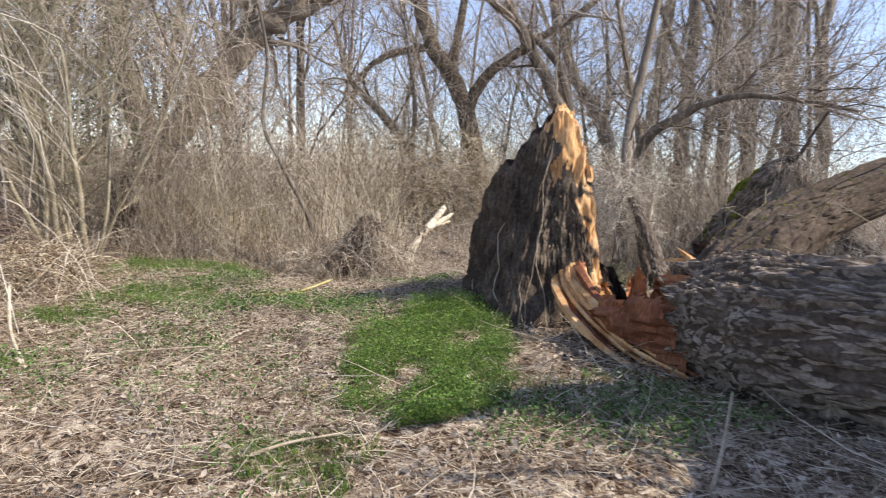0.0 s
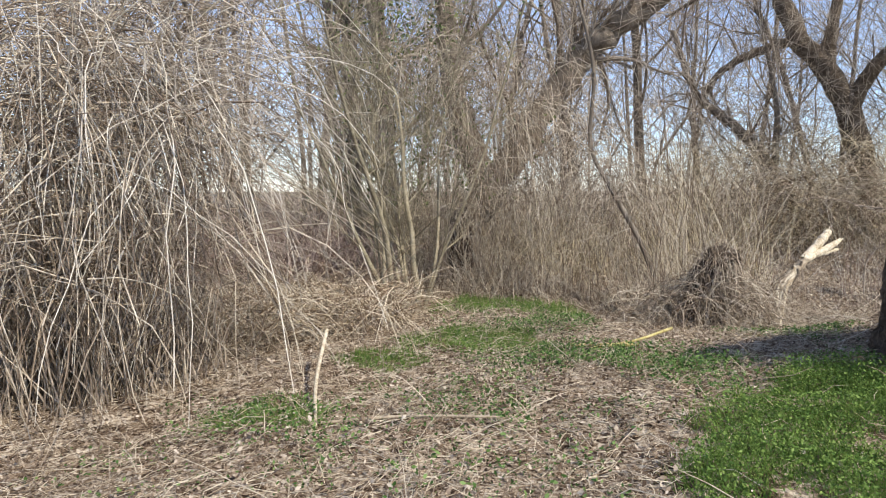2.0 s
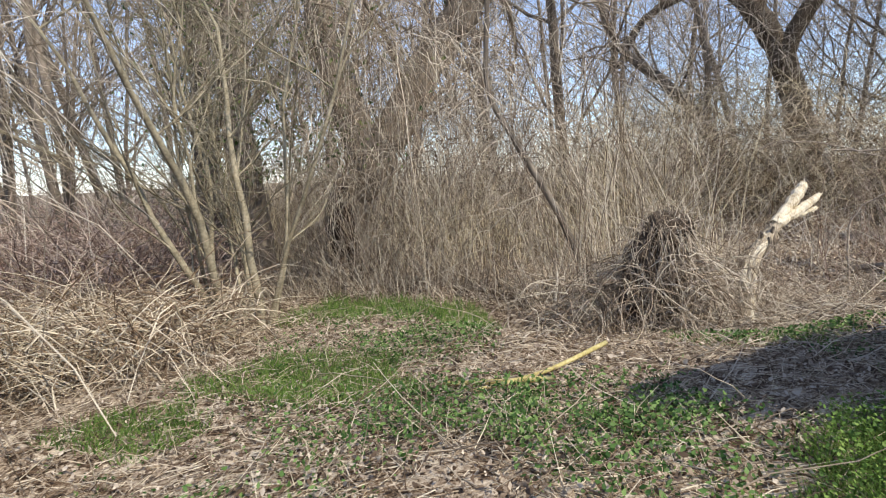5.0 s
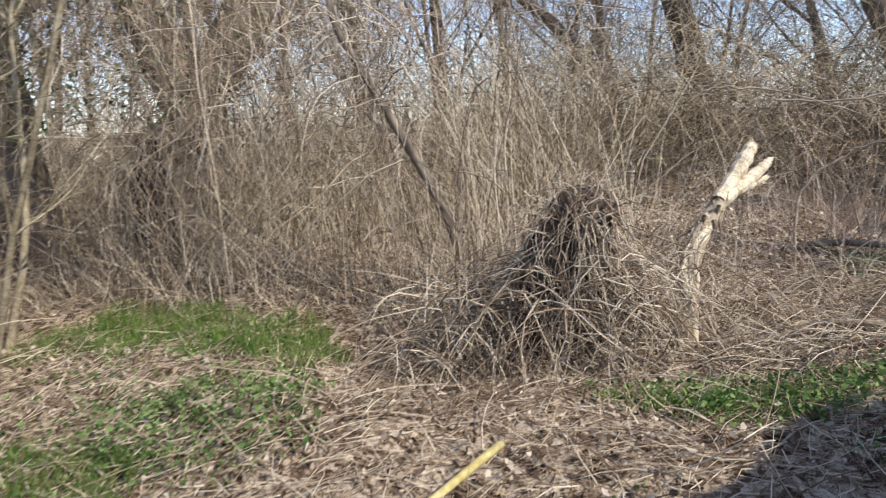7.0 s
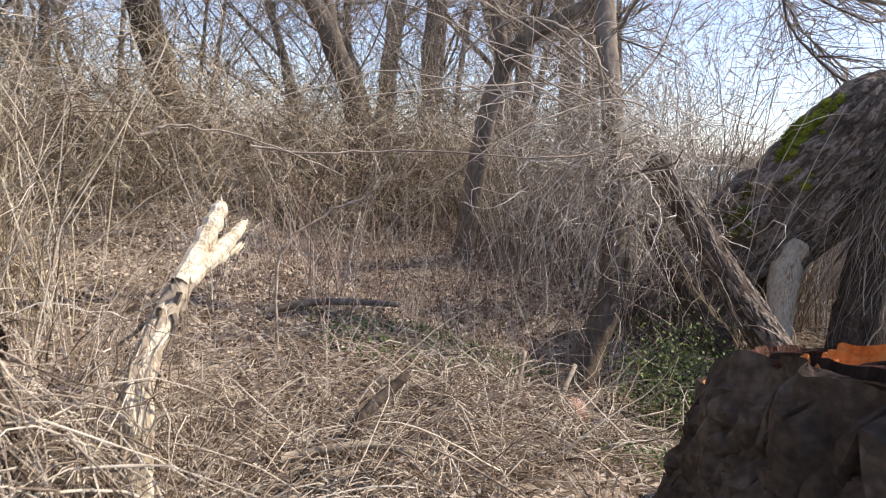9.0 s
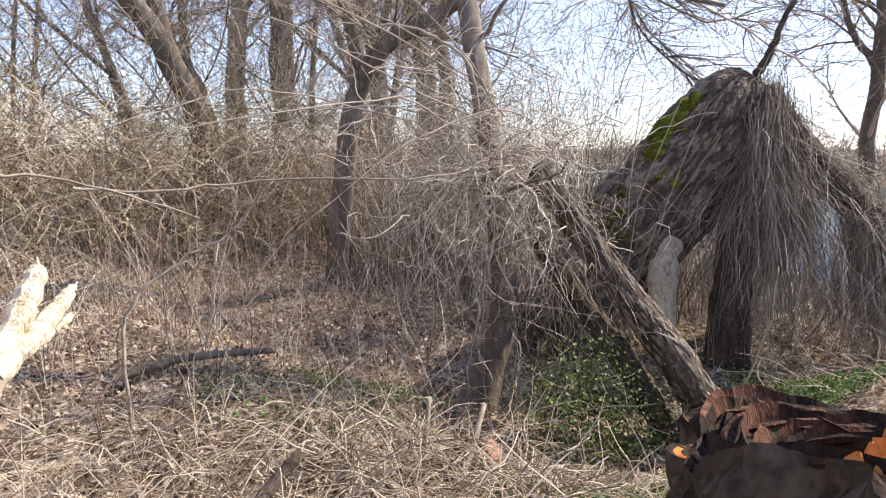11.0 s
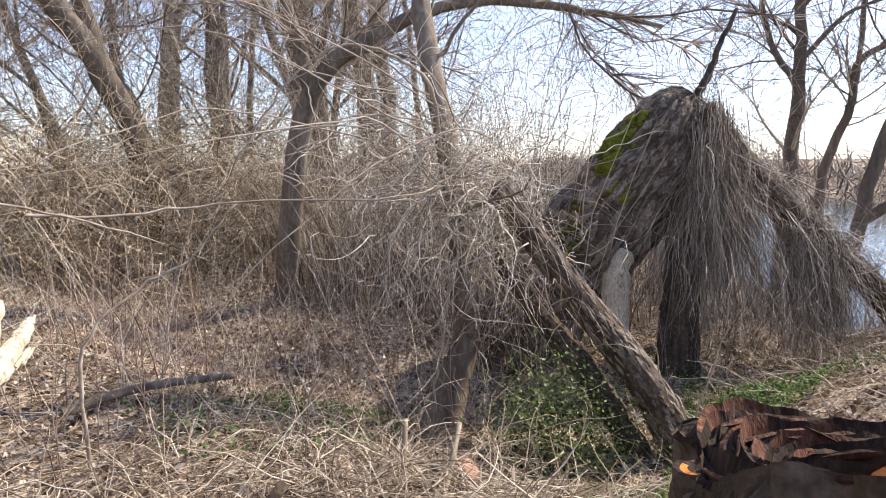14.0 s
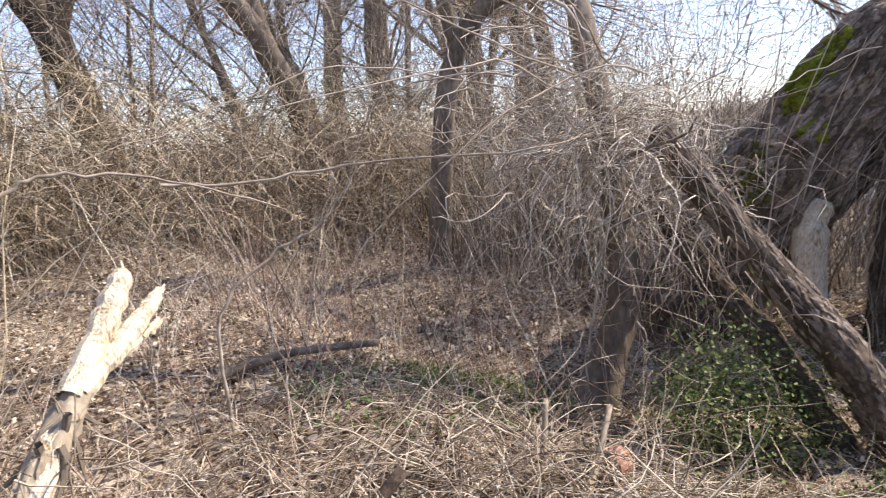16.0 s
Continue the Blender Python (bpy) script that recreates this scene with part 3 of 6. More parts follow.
# ---- fallen log ----
def rough_log(rng, path, radii, sides, furrow, freq, long_freq, rag=0.0):
    """A thick barked stem: rings along the path, ridged by noise that runs along it."""
    points = smooth_path(path, 26)
    m = len(points)
    r = np.interp(np.linspace(0, 1, m), np.linspace(0, 1, len(radii)), radii)
    tangents = np.gradient(points, axis=0)
    tangents /= np.linalg.norm(tangents, axis=1)[:, None]
    u = np.cross(tangents, (0, 0, 1.0))
    u /= np.linalg.norm(u, axis=1)[:, None]
    w = np.cross(u, tangents)
    a = np.arange(sides) * 2 * np.pi / sides
    run = np.concatenate(([0], np.cumsum(np.linalg.norm(np.diff(points, axis=0), axis=1))))
    seed = rng.uniform(0, 50)
    relief = np.zeros((m, sides))
    for i in range(m):
        for j in range(sides):
            q = Vector((math.cos(a[j]) * freq + seed, math.sin(a[j]) * freq, run[i] * long_freq))
            relief[i, j] = bark_relief(q)
    radius = r[:, None] * (1 + 0.05 * np.sin(3 * a + 0.7)[None] + 0.03 * np.sin(2 * a + run[:, None])) + furrow * relief
    verts = points[:, None] + (u[:, None] * np.cos(a)[None, :, None] + w[:, None] * np.sin(a)[None, :, None]) * radius[..., None]
    if rag:
        pull = np.interp(a, np.linspace(0, 2 * np.pi, 40), rng.uniform(-0.4, 1, 40)) * rag
        for i in range(6):
            verts[i] -= tangents[0][None] * (pull * (1 - i / 6))[:, None]
    i, j = np.meshgrid(np.arange(m - 1), np.arange(sides), indexing="ij")
    k = (j + 1) % sides
    quads = np.stack((i * sides + j, i * sides + k, (i + 1) * sides + k, (i + 1) * sides + j), -1)
    return verts, quads, points, tangents


def build_log():
    rng = np.random.default_rng(21)
    log = thing("fallen_log", "massive fallen willow trunk, furrowed grey bark, torn red end", "fallen tree", at=(0, 0, 0))
    path = [(1.98, 4.72, 0.38), (2.2, 4.42, 0.41), (2.7, 3.85, 0.44), (4.2, 2.65, 0.5), (6.6, 1.0, 0.6)]
    verts, quads, points, tangents = rough_log(rng, path, [0.46, 0.53, 0.53, 0.5, 0.44], 190, 0.07, 5.0, 1.6, 0.16)
    # shade painted into the base bark, sunlight into the ridges on it
    part("bark", quick_mesh("bark", verts, quads), bark_shade, log, "dark furrowed bark, darkened for shade, lit along its top")
    bark_plates(rng, verts, log, bark_sunlit, 2300, (0.08, 0.28), (0.02, 0.05), (0.006, 0.022), 1, (0.0, 0.6))
    # a torn trough between stump and log: the lower half of the stem, with a ragged edge and a hollow inside
    tongue, tq, spine, _ = rough_log(rng, [(1.34, 6.0, 0.12), (1.50, 5.65, 0.22), (1.70, 5.25, 0.32), (2.05, 4.66, 0.38)], [0.14, 0.30, 0.42, 0.48], 80, 0.10, 3.2, 1.6)
    turn = np.arange(80) * 2 * np.pi / 80
    jag = np.interp(np.linspace(0, 1, len(tongue) - 1), np.linspace(0, 1, 16), rng.uniform(-0.3, 0.35, 16))
    low = np.sin(turn)[None, :] < jag[:, None] + 0.3 * np.linspace(0, 1, len(tongue) - 1)[:, None] - 0.05
    part("torn_tongue", quick_mesh("torn_tongue", tongue, tq[low], False), wood_red, log, "reddish brown torn wood between log and stump")
    inside = spine[:, None] + (tongue - spine[:, None]) * (0.80 + 0.08 * np.sin(turn * 9)[None, :, None])
    part("torn_hollow", quick_mesh("torn_hollow", inside, tq[low][..., ::-1], False), wood_tan_red, log, "raw orange-brown inside of the torn trough")
    bark_plates(rng, tongue, log, wood_red, 110, (0.2, 0.6), (0.02, 0.06), (0.015, 0.05), 1, (0.1, 0.95), (0.55, 0.98))
    bark_plates(rng, tongue, log, wood_fresh, 26, (0.15, 0.5), (0.012, 0.035), (0.015, 0.04), 1, (0.1, 0.9), (0.55, 0.98))
    # upright boards of torn wood standing round the broken end
    for x0, y0, z0, wide, tall, lean_x, lean_y, mat in ((1.52, 5.35, 0.36, 0.13, 0.34, -0.12, 0.1, wood_black), (1.62, 5.22, 0.28, 0.2, 0.44, -0.06, 0.04, wood_tan_red), (1.76, 5.12, 0.26, 0.22, 0.46, 0.02, 0.1, wood_tan_red), (1.92, 5.02, 0.3, 0.2, 0.5, 0.08, 0.0, wood_red),
                                                      (2.02, 4.86, 0.42, 0.2, 0.52, 0.05, 0.05, wood_red), (2.1, 4.72, 0.5, 0.16, 0.44, 0.1, 0.1, wood_rim), (1.46, 5.66, 0.3, 0.12, 0.26, -0.05, 0.02, wood_fresh), (1.84, 4.9, 0.1, 0.2, 0.42, -0.02, -0.06, wood_tan_red), (1.98, 4.96, 0.66, 0.1, 0.3, 0.02, 0.08, wood_rim)):
        rows, cols = 9, 7
        tooth = rng.uniform(0.55, 1.0, cols)
        front = np.zeros((rows, cols, 3))
        for r in range(rows):
            for c in range(cols):
                f, g = r / (rows - 1), c / (cols - 1) - 0.5
                up = f * tall * (1 if r < 5 else 1 - (1 - tooth[c]) * (r - 4) / 4)
                front[r, c] = (x0 + g * wide * (1 - 0.35 * f) + lean_x * f + rng.normal(0, 0.011), y0 + lean_y * f + 0.05 * math.cos(g * 5) - 0.02 * math.sin(c * 2.6 + x0 * 9) + rng.normal(0, 0.018), z0 + up)
        back = front + (0.015, 0.045, -0.01)
        geo = Geo()
        i, j = np.meshgrid(np.arange(rows - 1), np.arange(cols - 1), indexing="ij")
        q = np.stack((i * cols + j, i * cols + j + 1, (i + 1) * cols + j + 1, (i + 1) * cols + j), -1).reshape(-1, 4)
        k = rows * cols
        ring = [r * cols for r in range(rows)] + [(rows - 1) * cols + c for c in range(1, cols)] + [r * cols + cols - 1 for r in range(rows - 2, -1, -1)]
        sides = [(a, b, b + k, a + k) for a, b in zip(ring[:-1], ring[1:])]
        geo.add(np.vstack((front.reshape(-1, 3), back.reshape(-1, 3))), np.vstack((q, q[:, ::-1] + k, sides)))
        part("torn_board", geo.mesh("torn_board", False), mat, log, "upright board of torn wood")
    # the torn end: a jagged red cup
    ring = verts[0]
    centre = points[0] + tangents[0] * 0.38
    rows = [ring]
    for s in range(1, 12):
        f = s / 11
        row = ring * (1 - f) + centre * f
        row = row + tangents[0] * (0.25 * math.sin(f * math.pi) * (1 + rng.normal(0, 0.35, len(ring))))[:, None]
        row = row + rng.normal(0, 0.018, row.shape)
        rows.append(row)
    cup = np.stack(rows, 0)
    i, j = np.meshgrid(np.arange(11), np.arange(len(ring)), indexing="ij")
    k = (j + 1) % len(ring)
    w = len(ring)
    q = np.stack((i * w + j, (i + 1) * w + j, (i + 1) * w + k, i * w + k), -1)
    part("torn_end", quick_mesh("torn_end", cup, q, False), wood_red, log, "reddish brown torn rotten wood")
    for s in range(34):
        at = ring[rng.integers(0, len(ring))] * 0.88 + points[0] * 0.12
        geo = Geo()
        length = rng.uniform(0.15, 0.5)
        pts = wander(rng, at + tangents[0] * 0.15, -tangents[0] + rng.normal(0, 0.25, 3), length, 4, 0.1)
        geo.tube(pts, np.array((0.05, 0.05, 0.04, 0.025, 0.006)) * rng.uniform(0.6, 1.3), 4)
        part("splinter", geo.mesh("splinter", False), wood_fresh if s % 3 == 0 else wood_red, log, "tan torn splinter" if s % 3 == 0 else "")
    verts, quads, points, tangents = rough_log(rng, [(2.1, 4.7, 0.55), (2.5, 4.95, 0.92), (3.3, 5.3, 1.24), (5.2, 5.9, 1.85)], [0.34, 0.28, 0.21, 0.18], 90, 0.04, 3.5, 1.8)
    # limb and its plates carry their shade in the bark colour
    limb = part("limb", quick_mesh("limb", verts, quads), bark_shade, log, "thick limb rising from the log, darkened for shade")
    bark_plates(rng, verts, log, bark_shade, 330, (0.12, 0.4), (0.025, 0.05), (0.01, 0.025))
    moss_geo = Geo()
    pick = rng.integers(10, 70, 900), rng.integers(0, 90, 900)
    spot = verts[pick]
    spot = spot[(spot - points[pick[0]])[:, 2] > 0.12]
    moss_geo.add(*strands(rng, spot - (0, 0, 0.005), rng.normal(0, 0.7, spot.shape) + (0, 0, 1), rng.uniform(0.015, 0.04, len(spot)), 0.006, 2, 0.4, 0.1))
    tagged(part("moss", moss_geo.mesh("moss"), moss, limb, "thin yellow-green moss along the top"), kind="stuff")
    for s in range(15):
        geo = Geo()
        f = rng.uniform(0.1, 0.95)
        at = points[int(f * (len(points) - 1))] + (0, 0, 0.2)
        pts = wander(rng, at, (rng.normal(0.2, 0.6), rng.normal(-0.5, 0.5), rng.uniform(0, 0.8)), rng.uniform(0.4, 1.5), 7, 0.25, -0.12)
        geo.tube(pts, np.linspace(0.007, 0.0025, 8) * rng.uniform(0.7, 1.4), 4)
        part("twig", geo.mesh("twig"), bark_olive, limb)

    # unseen limbs and twigs, added to throw shade before the log
    for path, r0, r1 in (([(2.9, 3.6, 0.55), (3.5, 2.3, 1.25), (4.3, 1.0, 2.0), (5.4, -0.3, 2.9)], 0.36, 0.2), ([(3.4, 3.2, 0.7), (4.0, 2.4, 1.7), (4.3, 1.4, 2.7), (4.6, 0.4, 3.6)], 0.36, 0.2), ([(4.2, 2.6, 0.7), (4.2, 1.4, 1.2), (3.9, 0.2, 1.5), (3.6, -1.0, 1.9)], 0.34, 0.2), ([(3.0, 3.7, 0.7), (3.2, 3.0, 1.3), (3.5, 2.0, 1.7), (3.9, 0.8, 2.2)], 0.34, 0.2), ([(3.6, 3.3, 0.9), (4.6, 2.7, 1.9), (5.2, 1.8, 2.9), (5.8, 0.8, 3.8)], 0.4, 0.22), ([(3.0, 3.6, 0.7), (3.3, 3.2, 1.6), (3.7, 2.9, 2.5), (4.2, 2.6, 3.4)], 0.36, 0.2), ([(3.8, 3.0, 0.8), (4.4, 2.6, 1.3), (4.9, 1.9, 1.7), (5.2, 1.0, 2.1)], 0.36, 0.2)):
        verts, quads, points, tangents = rough_log(rng, path, [r0, (r0 + r1) / 2, r1], 40, 0.03, 3.0, 1.8)
        part("limb", quick_mesh("limb", verts, quads), bark_dark, log, "unseen bare limb added to shade the ground")
        for s in range(10):
            geo = Geo()
            at = points[rng.integers(len(points) // 3, len(points))]
            pts = wander(rng, at, (rng.normal(0.3, 0.6), rng.normal(-0.4, 0.6), rng.uniform(0, 0.9)), rng.uniform(0.8, 1.8), 7, 0.2, 0.0)
            geo.tube(pts, np.linspace(0.04, 0.008, 8), 5)
            part("twig", geo.mesh("twig"), bark_dark, log)


build_log()


# ---- arched mossy willow ----
def build_arch():
    rng = np.random.default_rng(31)
    arch = thing("collapsed_willow", "collapsed mossy willow trunk bent into an arch and hung with vines", "fallen tree", at=(0, 0, 0))
    verts, quads, points, _ = rough_log(rng, [(4.37, 11.89, -1.1), (4.77, 11.51, -0.26), (5.12, 11.11, 0.42), (5.37, 10.71, 1.03), (5.53, 10.46, 1.48), (5.58, 10.36, 1.62)], [0.53, 0.51, 0.50, 0.45, 0.30, 0.12], 150, 0.085, 4.6, 1.5)
    trunk = part("trunk", quick_mesh("trunk", verts, quads), bark_dark, arch, "leaning furrowed trunk with moss on top")
    grid = verts
    # trunk ridges in the lighter bark with sunlight in its colour
    bark_plates(rng, verts, arch, bark_sunlit, 2300, (0.06, 0.2), (0.03, 0.06), (0.006, 0.02), 1, (0.1, 0.97))
    # moss: centre, spread, cushions; each cushion sits on the nearest bark
    flat_grid = grid.reshape(-1, 3)
    tufts = []
    for a, b, spread, count, mat, label in (((5.10, 10.80, 1.46), (4.80, 10.93, 1.04), 0.055, 130, moss, "bright yellow-green moss"), ((4.85, 10.80, 0.79), (4.85, 10.80, 0.77), 0.035, 18, moss, "bright yellow-green moss"),
                                            ((4.45, 11.2, 0.72), (4.52, 11.05, 0.3), 0.08, 60, moss_dull, "dull olive moss")):
        for c in range(count):
            f = rng.uniform(0, 1)
            want = np.array(a) * (1 - f) + np.array(b) * f + rng.normal(0, spread, 3)
            c0 = flat_grid[np.argmin(((flat_grid - want) ** 2).sum(axis=1))]
            r = rng.uniform(0.022, 0.055) * (1.0 if mat == moss else 0.7)
            geo = Geo()
            rows = []
            for e in np.linspace(-1.2, 1.5, 6):
                ang = np.linspace(0, 2 * np.pi, 10, endpoint=False)
                ring = np.stack((np.cos(ang) * math.cos(e), np.sin(ang) * math.cos(e), np.full(10, math.sin(e) * 0.8)), -1)
                rows.append(c0 + ring * r * (1 + rng.normal(0, 0.16, (10, 1))))
            i2, j2 = np.meshgrid(np.arange(5), np.arange(10), indexing="ij")
            k2 = (j2 + 1) % 10
            geo.add(np.vstack(rows), np.stack((i2 * 10 + j2, i2 * 10 + k2, (i2 + 1) * 10 + k2, (i2 + 1) * 10 + j2), -1))
            part("moss_cushion", geo.mesh("moss_cushion"), mat, trunk, label)
            if mat == moss:
                way = rng.normal(0, 1, (22, 3))
                way /= np.linalg.norm(way, axis=1)[:, None]
                tufts.append(strands(rng, c0 + way * r * 0.85, way, rng.uniform(0.012, 0.03, 22), 0.003, 2, 0.3, 0.1))
    geo = Geo()
    for v, q in tufts:
        geo.add(v, q)
    tagged(part("moss_tufts", geo.mesh("moss_tufts"), moss, trunk, "fuzzy moss tips"), kind="stuff")
    geo = Geo()
    pale = smooth_path([(4.70, 10.72, -1.0), (4.71, 10.72, -0.58), (4.76, 10.76, -0.21), (4.83, 10.78, 0.06), (4.92, 10.80, 0.2)], 5)
    geo.tube(pale, (0.115 + 0.02 * np.linspace(0, 1, len(pale))) * (1 + rng.normal(0, 0.06, len(pale))), 14)
    part("bare_wood", geo.mesh("bare_wood", False), wood_bleached, arch, "pale stripped wood at the break")
    verts, quads, _, _ = rough_log(rng, [(5.52, 10.32, 1.46), (5.70, 9.99, 0.98), (5.97, 9.66, 0.54), (6.25, 9.33, 0.14), (6.53, 8.99, -0.28), (6.76, 8.68, -0.85)], [0.17, 0.15, 0.14, 0.13, 0.12, 0.10], 40, 0.03, 5, 1.5)
    part("limb", quick_mesh("limb", verts, quads), bark_shade, arch, "limb sloping down under dry vines")
    verts, quads, _, _ = rough_log(rng, [(4.97, 10.27, -1.25), (5.16, 10.3, -0.07), (5.37, 10.34, 0.8), (5.52, 10.38, 1.42)], [0.18, 0.14, 0.13, 0.15], 60, 0.05, 3, 2)
    part("prop", quick_mesh("prop", verts, quads), bark_dark, arch, "dark upright stem under the arch")
    bark_plates(rng, verts, arch, bark_shade, 160, (0.1, 0.35), (0.025, 0.05), (0.01, 0.03))
    geo = Geo()
    pts = smooth_path([(5.50, 10.36, 1.42), (5.56, 10.32, 1.66), (5.66, 10.27, 1.82), (5.74, 10.23, 2.02), (5.93, 10.13, 2.39)], 5)
    geo.tube(pts + rng.normal(0, 0.006, pts.shape), np.linspace(0.05, 0.02, len(pts)), 8)
    part("snag", geo.mesh("snag"), bark_shade, arch, "dead branch stub pointing at the sky")


build_arch()

top = np.array(((5.52, 10.32, 1.52), (5.70, 9.99, 1.06), (5.97, 9.66, 0.64), (6.25, 9.33, 0.24), (6.53, 8.99, -0.16), (6.70, 8.75, -0.5)))
front = np.array(((5.44, 10.30, 1.25), (5.52, 10.22, 1.45), (5.66, 10.0, 1.1)))
tress = np.array(((5.98, 9.63, 0.62), (6.15, 9.45, 0.38), (6.32, 9.25, 0.12)))
curtain = np.array(((5.22, 10.18, 1.0), (5.36, 10.12, 1.3), (5.48, 10.05, 1.25)))


def hanging(rng, n, line, spread_xy, length, radius, curl, segs=6, drop=0.5, out=0.5, rise=0.08, fall=0.0):
    line = np.asarray(line, float)
    knots = max(5, n // 26)
    clump = rng.integers(0, knots, n)
    f = np.clip(rng.uniform(0, len(line) - 1, knots)[clump] + rng.normal(0, 0.035, n), 0, len(line) - 1.001)
    reach = rng.uniform(0.45, 1.15, knots)[clump]
    lean = rng.normal(0, 0.3, (knots, 3))[clump]
    i = np.minimum(f.astype(int), len(line) - 2)
    g = (f - i)[:, None]
    p = line[i] * (1 - g) + line[i + 1] * g + rng.normal(0, 1, (n, 3)) * (spread_xy, spread_xy, rise)
    d = rng.normal(0, 1, (n, 3)) * (out, out, 0.35) + lean * out - (0, 0, fall)
    limit = np.maximum(p[:, 2] - ground_z(p[:, 0], p[:, 1]), 0.3) * 1.12
    return strands(rng, p, d, np.minimum(rng.uniform(*length, n) * reach, limit), rng.uniform(*radius, n), segs, curl, drop)


rng = np.random.default_rng(5)
stuff("hanging_vines", "curtain of dry grey-brown vines draped over the arch", "vines",
      [hanging(rng, 420, top[:2], 0.06, (0.9, 2.6), (0.0018, 0.0042), 0.3, 11, 0.8, 0.25, 0.06, 0.8), hanging(rng, 480, tress, 0.07, (0.7, 2.0), (0.0018, 0.0042), 0.34, 11, 0.8, 0.3, 0.06, 0.8), hanging(rng, 520, top[:5], 0.09, (0.4, 1.1), (0.0018, 0.004), 0.65, 11, 0.35, 0.6, 0.06, 0.3),
       hanging(rng, 420, front, 0.07, (0.9, 2.4), (0.002, 0.0045), 0.4, 10, 0.6, 0.16, 0.1, 1.0), hanging(rng, 300, curtain, 0.06, (0.9, 2.6), (0.002, 0.0045), 0.38, 11, 0.6, 0.2, 0.12, 1.0)], cane_grey)
stuff("hanging_vines", "pale curly vines on top of the arch limb", "vines",
      [hanging(rng, 420, top[:5], 0.09, (0.2, 0.8), (0.002, 0.004), 0.65, 9, 0.15, 0.8, 0.05, 0.0), hanging(rng, 160, top[:2], 0.09, (0.8, 2.4), (0.0018, 0.004), 0.45, 11, 0.6, 0.3, 0.06, 0.6), hanging(rng, 180, tress, 0.09, (0.8, 2.0), (0.0018, 0.004), 0.5, 11, 0.6, 0.4, 0.06, 0.6), hanging(rng, 110, front, 0.06, (0.9, 2.2), (0.002, 0.0045), 0.34, 10, 0.6, 0.16, 0.1, 1.0),
       hanging(rng, 200, top[3:], 0.16, (0.3, 1.0), (0.002, 0.004), 0.4, 7, 0.3, 0.6, 0.08, 0.2)], vine_pale)
stuff("hanging_vines", "dark brown inner vines hanging under the arch limb", "vines",
      [hanging(rng, 260, top[:2] - (0, 0, 0.1), 0.07, (0.8, 2.1), (0.002, 0.005), 0.3, 9, 0.7, 0.2, 0.08, 1.0), hanging(rng, 420, tress - (0, 0, 0.1), 0.07, (0.8, 2.0), (0.002, 0.005), 0.3, 9, 0.7, 0.2, 0.08, 1.0), hanging(rng, 420, curtain, 0.07, (0.9, 2.4), (0.002, 0.005), 0.28, 9, 0.7, 0.14, 0.15, 1.2), hanging(rng, 500, front - (0, 0, 0.1), 0.08, (0.9, 2.4), (0.002, 0.005), 0.28, 9, 0.7, 0.14, 0.15, 1.2)], twig)

# leaning poles and the slim trunk beside them
def pole(name, label, category, path, radii, mat, sides=14, rough=0.008):
    r2 = np.random.default_rng(int(abs(path[0][0]) * 1000) + 7)
    ob = thing(name, label, category)
    verts, quads, points, _ = rough_log(r2, path, radii, sides, rough, 3, 2.5)
    geo = Geo()
    geo.add(verts, quads)
    for e in (0, -1):
        c = points[e] + 0 * points[e]
        ring = verts[e]
        idx = np.arange(sides)
        geo.add(np.vstack((ring, ring * 0.1 + c * 0.9)), np.stack((idx, (idx + 1) % sides, sides + (idx + 1) % sides, sides + idx), -1))
    # leaning poles: shade-darkened bark colour between lighter ridges
    part("stem", geo.mesh("stem"), bark_shade if name == "leaning_pole" else mat, ob)
    if name == "leaning_pole":
        bark_plates(r2, verts, ob, mat, 420, (0.05, 0.15), (0.018, 0.036), (0.006, 0.016))
    return ob, points


pole("leaning_pole", "thick dead grey branch leaning on the arch", "branch", [(3.42, 9.5, -0.85), (3.40, 9.8, -0.36), (3.37, 10.31, 0.21), (3.17, 10.88, 1.02)], [0.13, 0.12, 0.105, 0.085], bark_sunlit, 22, 0.016)
pole("leaning_pole", "thinner dark dead branch leaning beside another", "branch", [(3.32, 9.78, -0.9), (3.32, 10.21, -0.34), (3.33, 10.6, 0.02), (3.33, 11.01, 0.46)], [0.09, 0.085, 0.075, 0.06], bark_dark, 18, 0.012)
slim, slim_points = pole("slim_tree", "slim grey tree wrapped in dry vines", "tree", [(2.62, 11.15, -1.05), (2.84, 11.12, -0.52), (2.99, 11.07, -0.1), (3.07, 11.16, 0.5), (3.17, 11.34, 1.27), (3.24, 11.53, 1.97), (3.35, 11.7, 2.48), (3.6, 11.9, 3.4), (4.0, 12.0, 5.4)], [0.21, 0.13, 0.10, 0.09, 0.086, 0.086, 0.08, 0.07, 0.05], bark_grey, 20, 0.012)
geo = Geo()
stub = smooth_path([(3.52, 11.1, 0.6), (3.55, 11.05, 0.85), (3.57, 11.02, 1.06)], 4)
geo.tube(stub, np.linspace(0.05, 0.022, len(stub)), 7)
tagged(part("broken_stub", geo.mesh("broken_stub", False), wood_bleached), "pale broken stub behind the leaning branch", "branch")

r4 = np.random.default_rng(15)
for k in range(9):
    geo = Geo()
    at = slim_points[r4.integers(len(slim_points) // 3, len(slim_points))]
    pts = wander(r4, at, (r4.normal(0, 0.8), r4.normal(0, 0.6), r4.uniform(0.1, 0.9)), r4.uniform(0.6, 1.8), 8, 0.2, 0.02)
    geo.tube(pts, np.linspace(0.022, 0.005, 9), 6)
    part("branch", geo.mesh("branch"), bark_grey, slim)


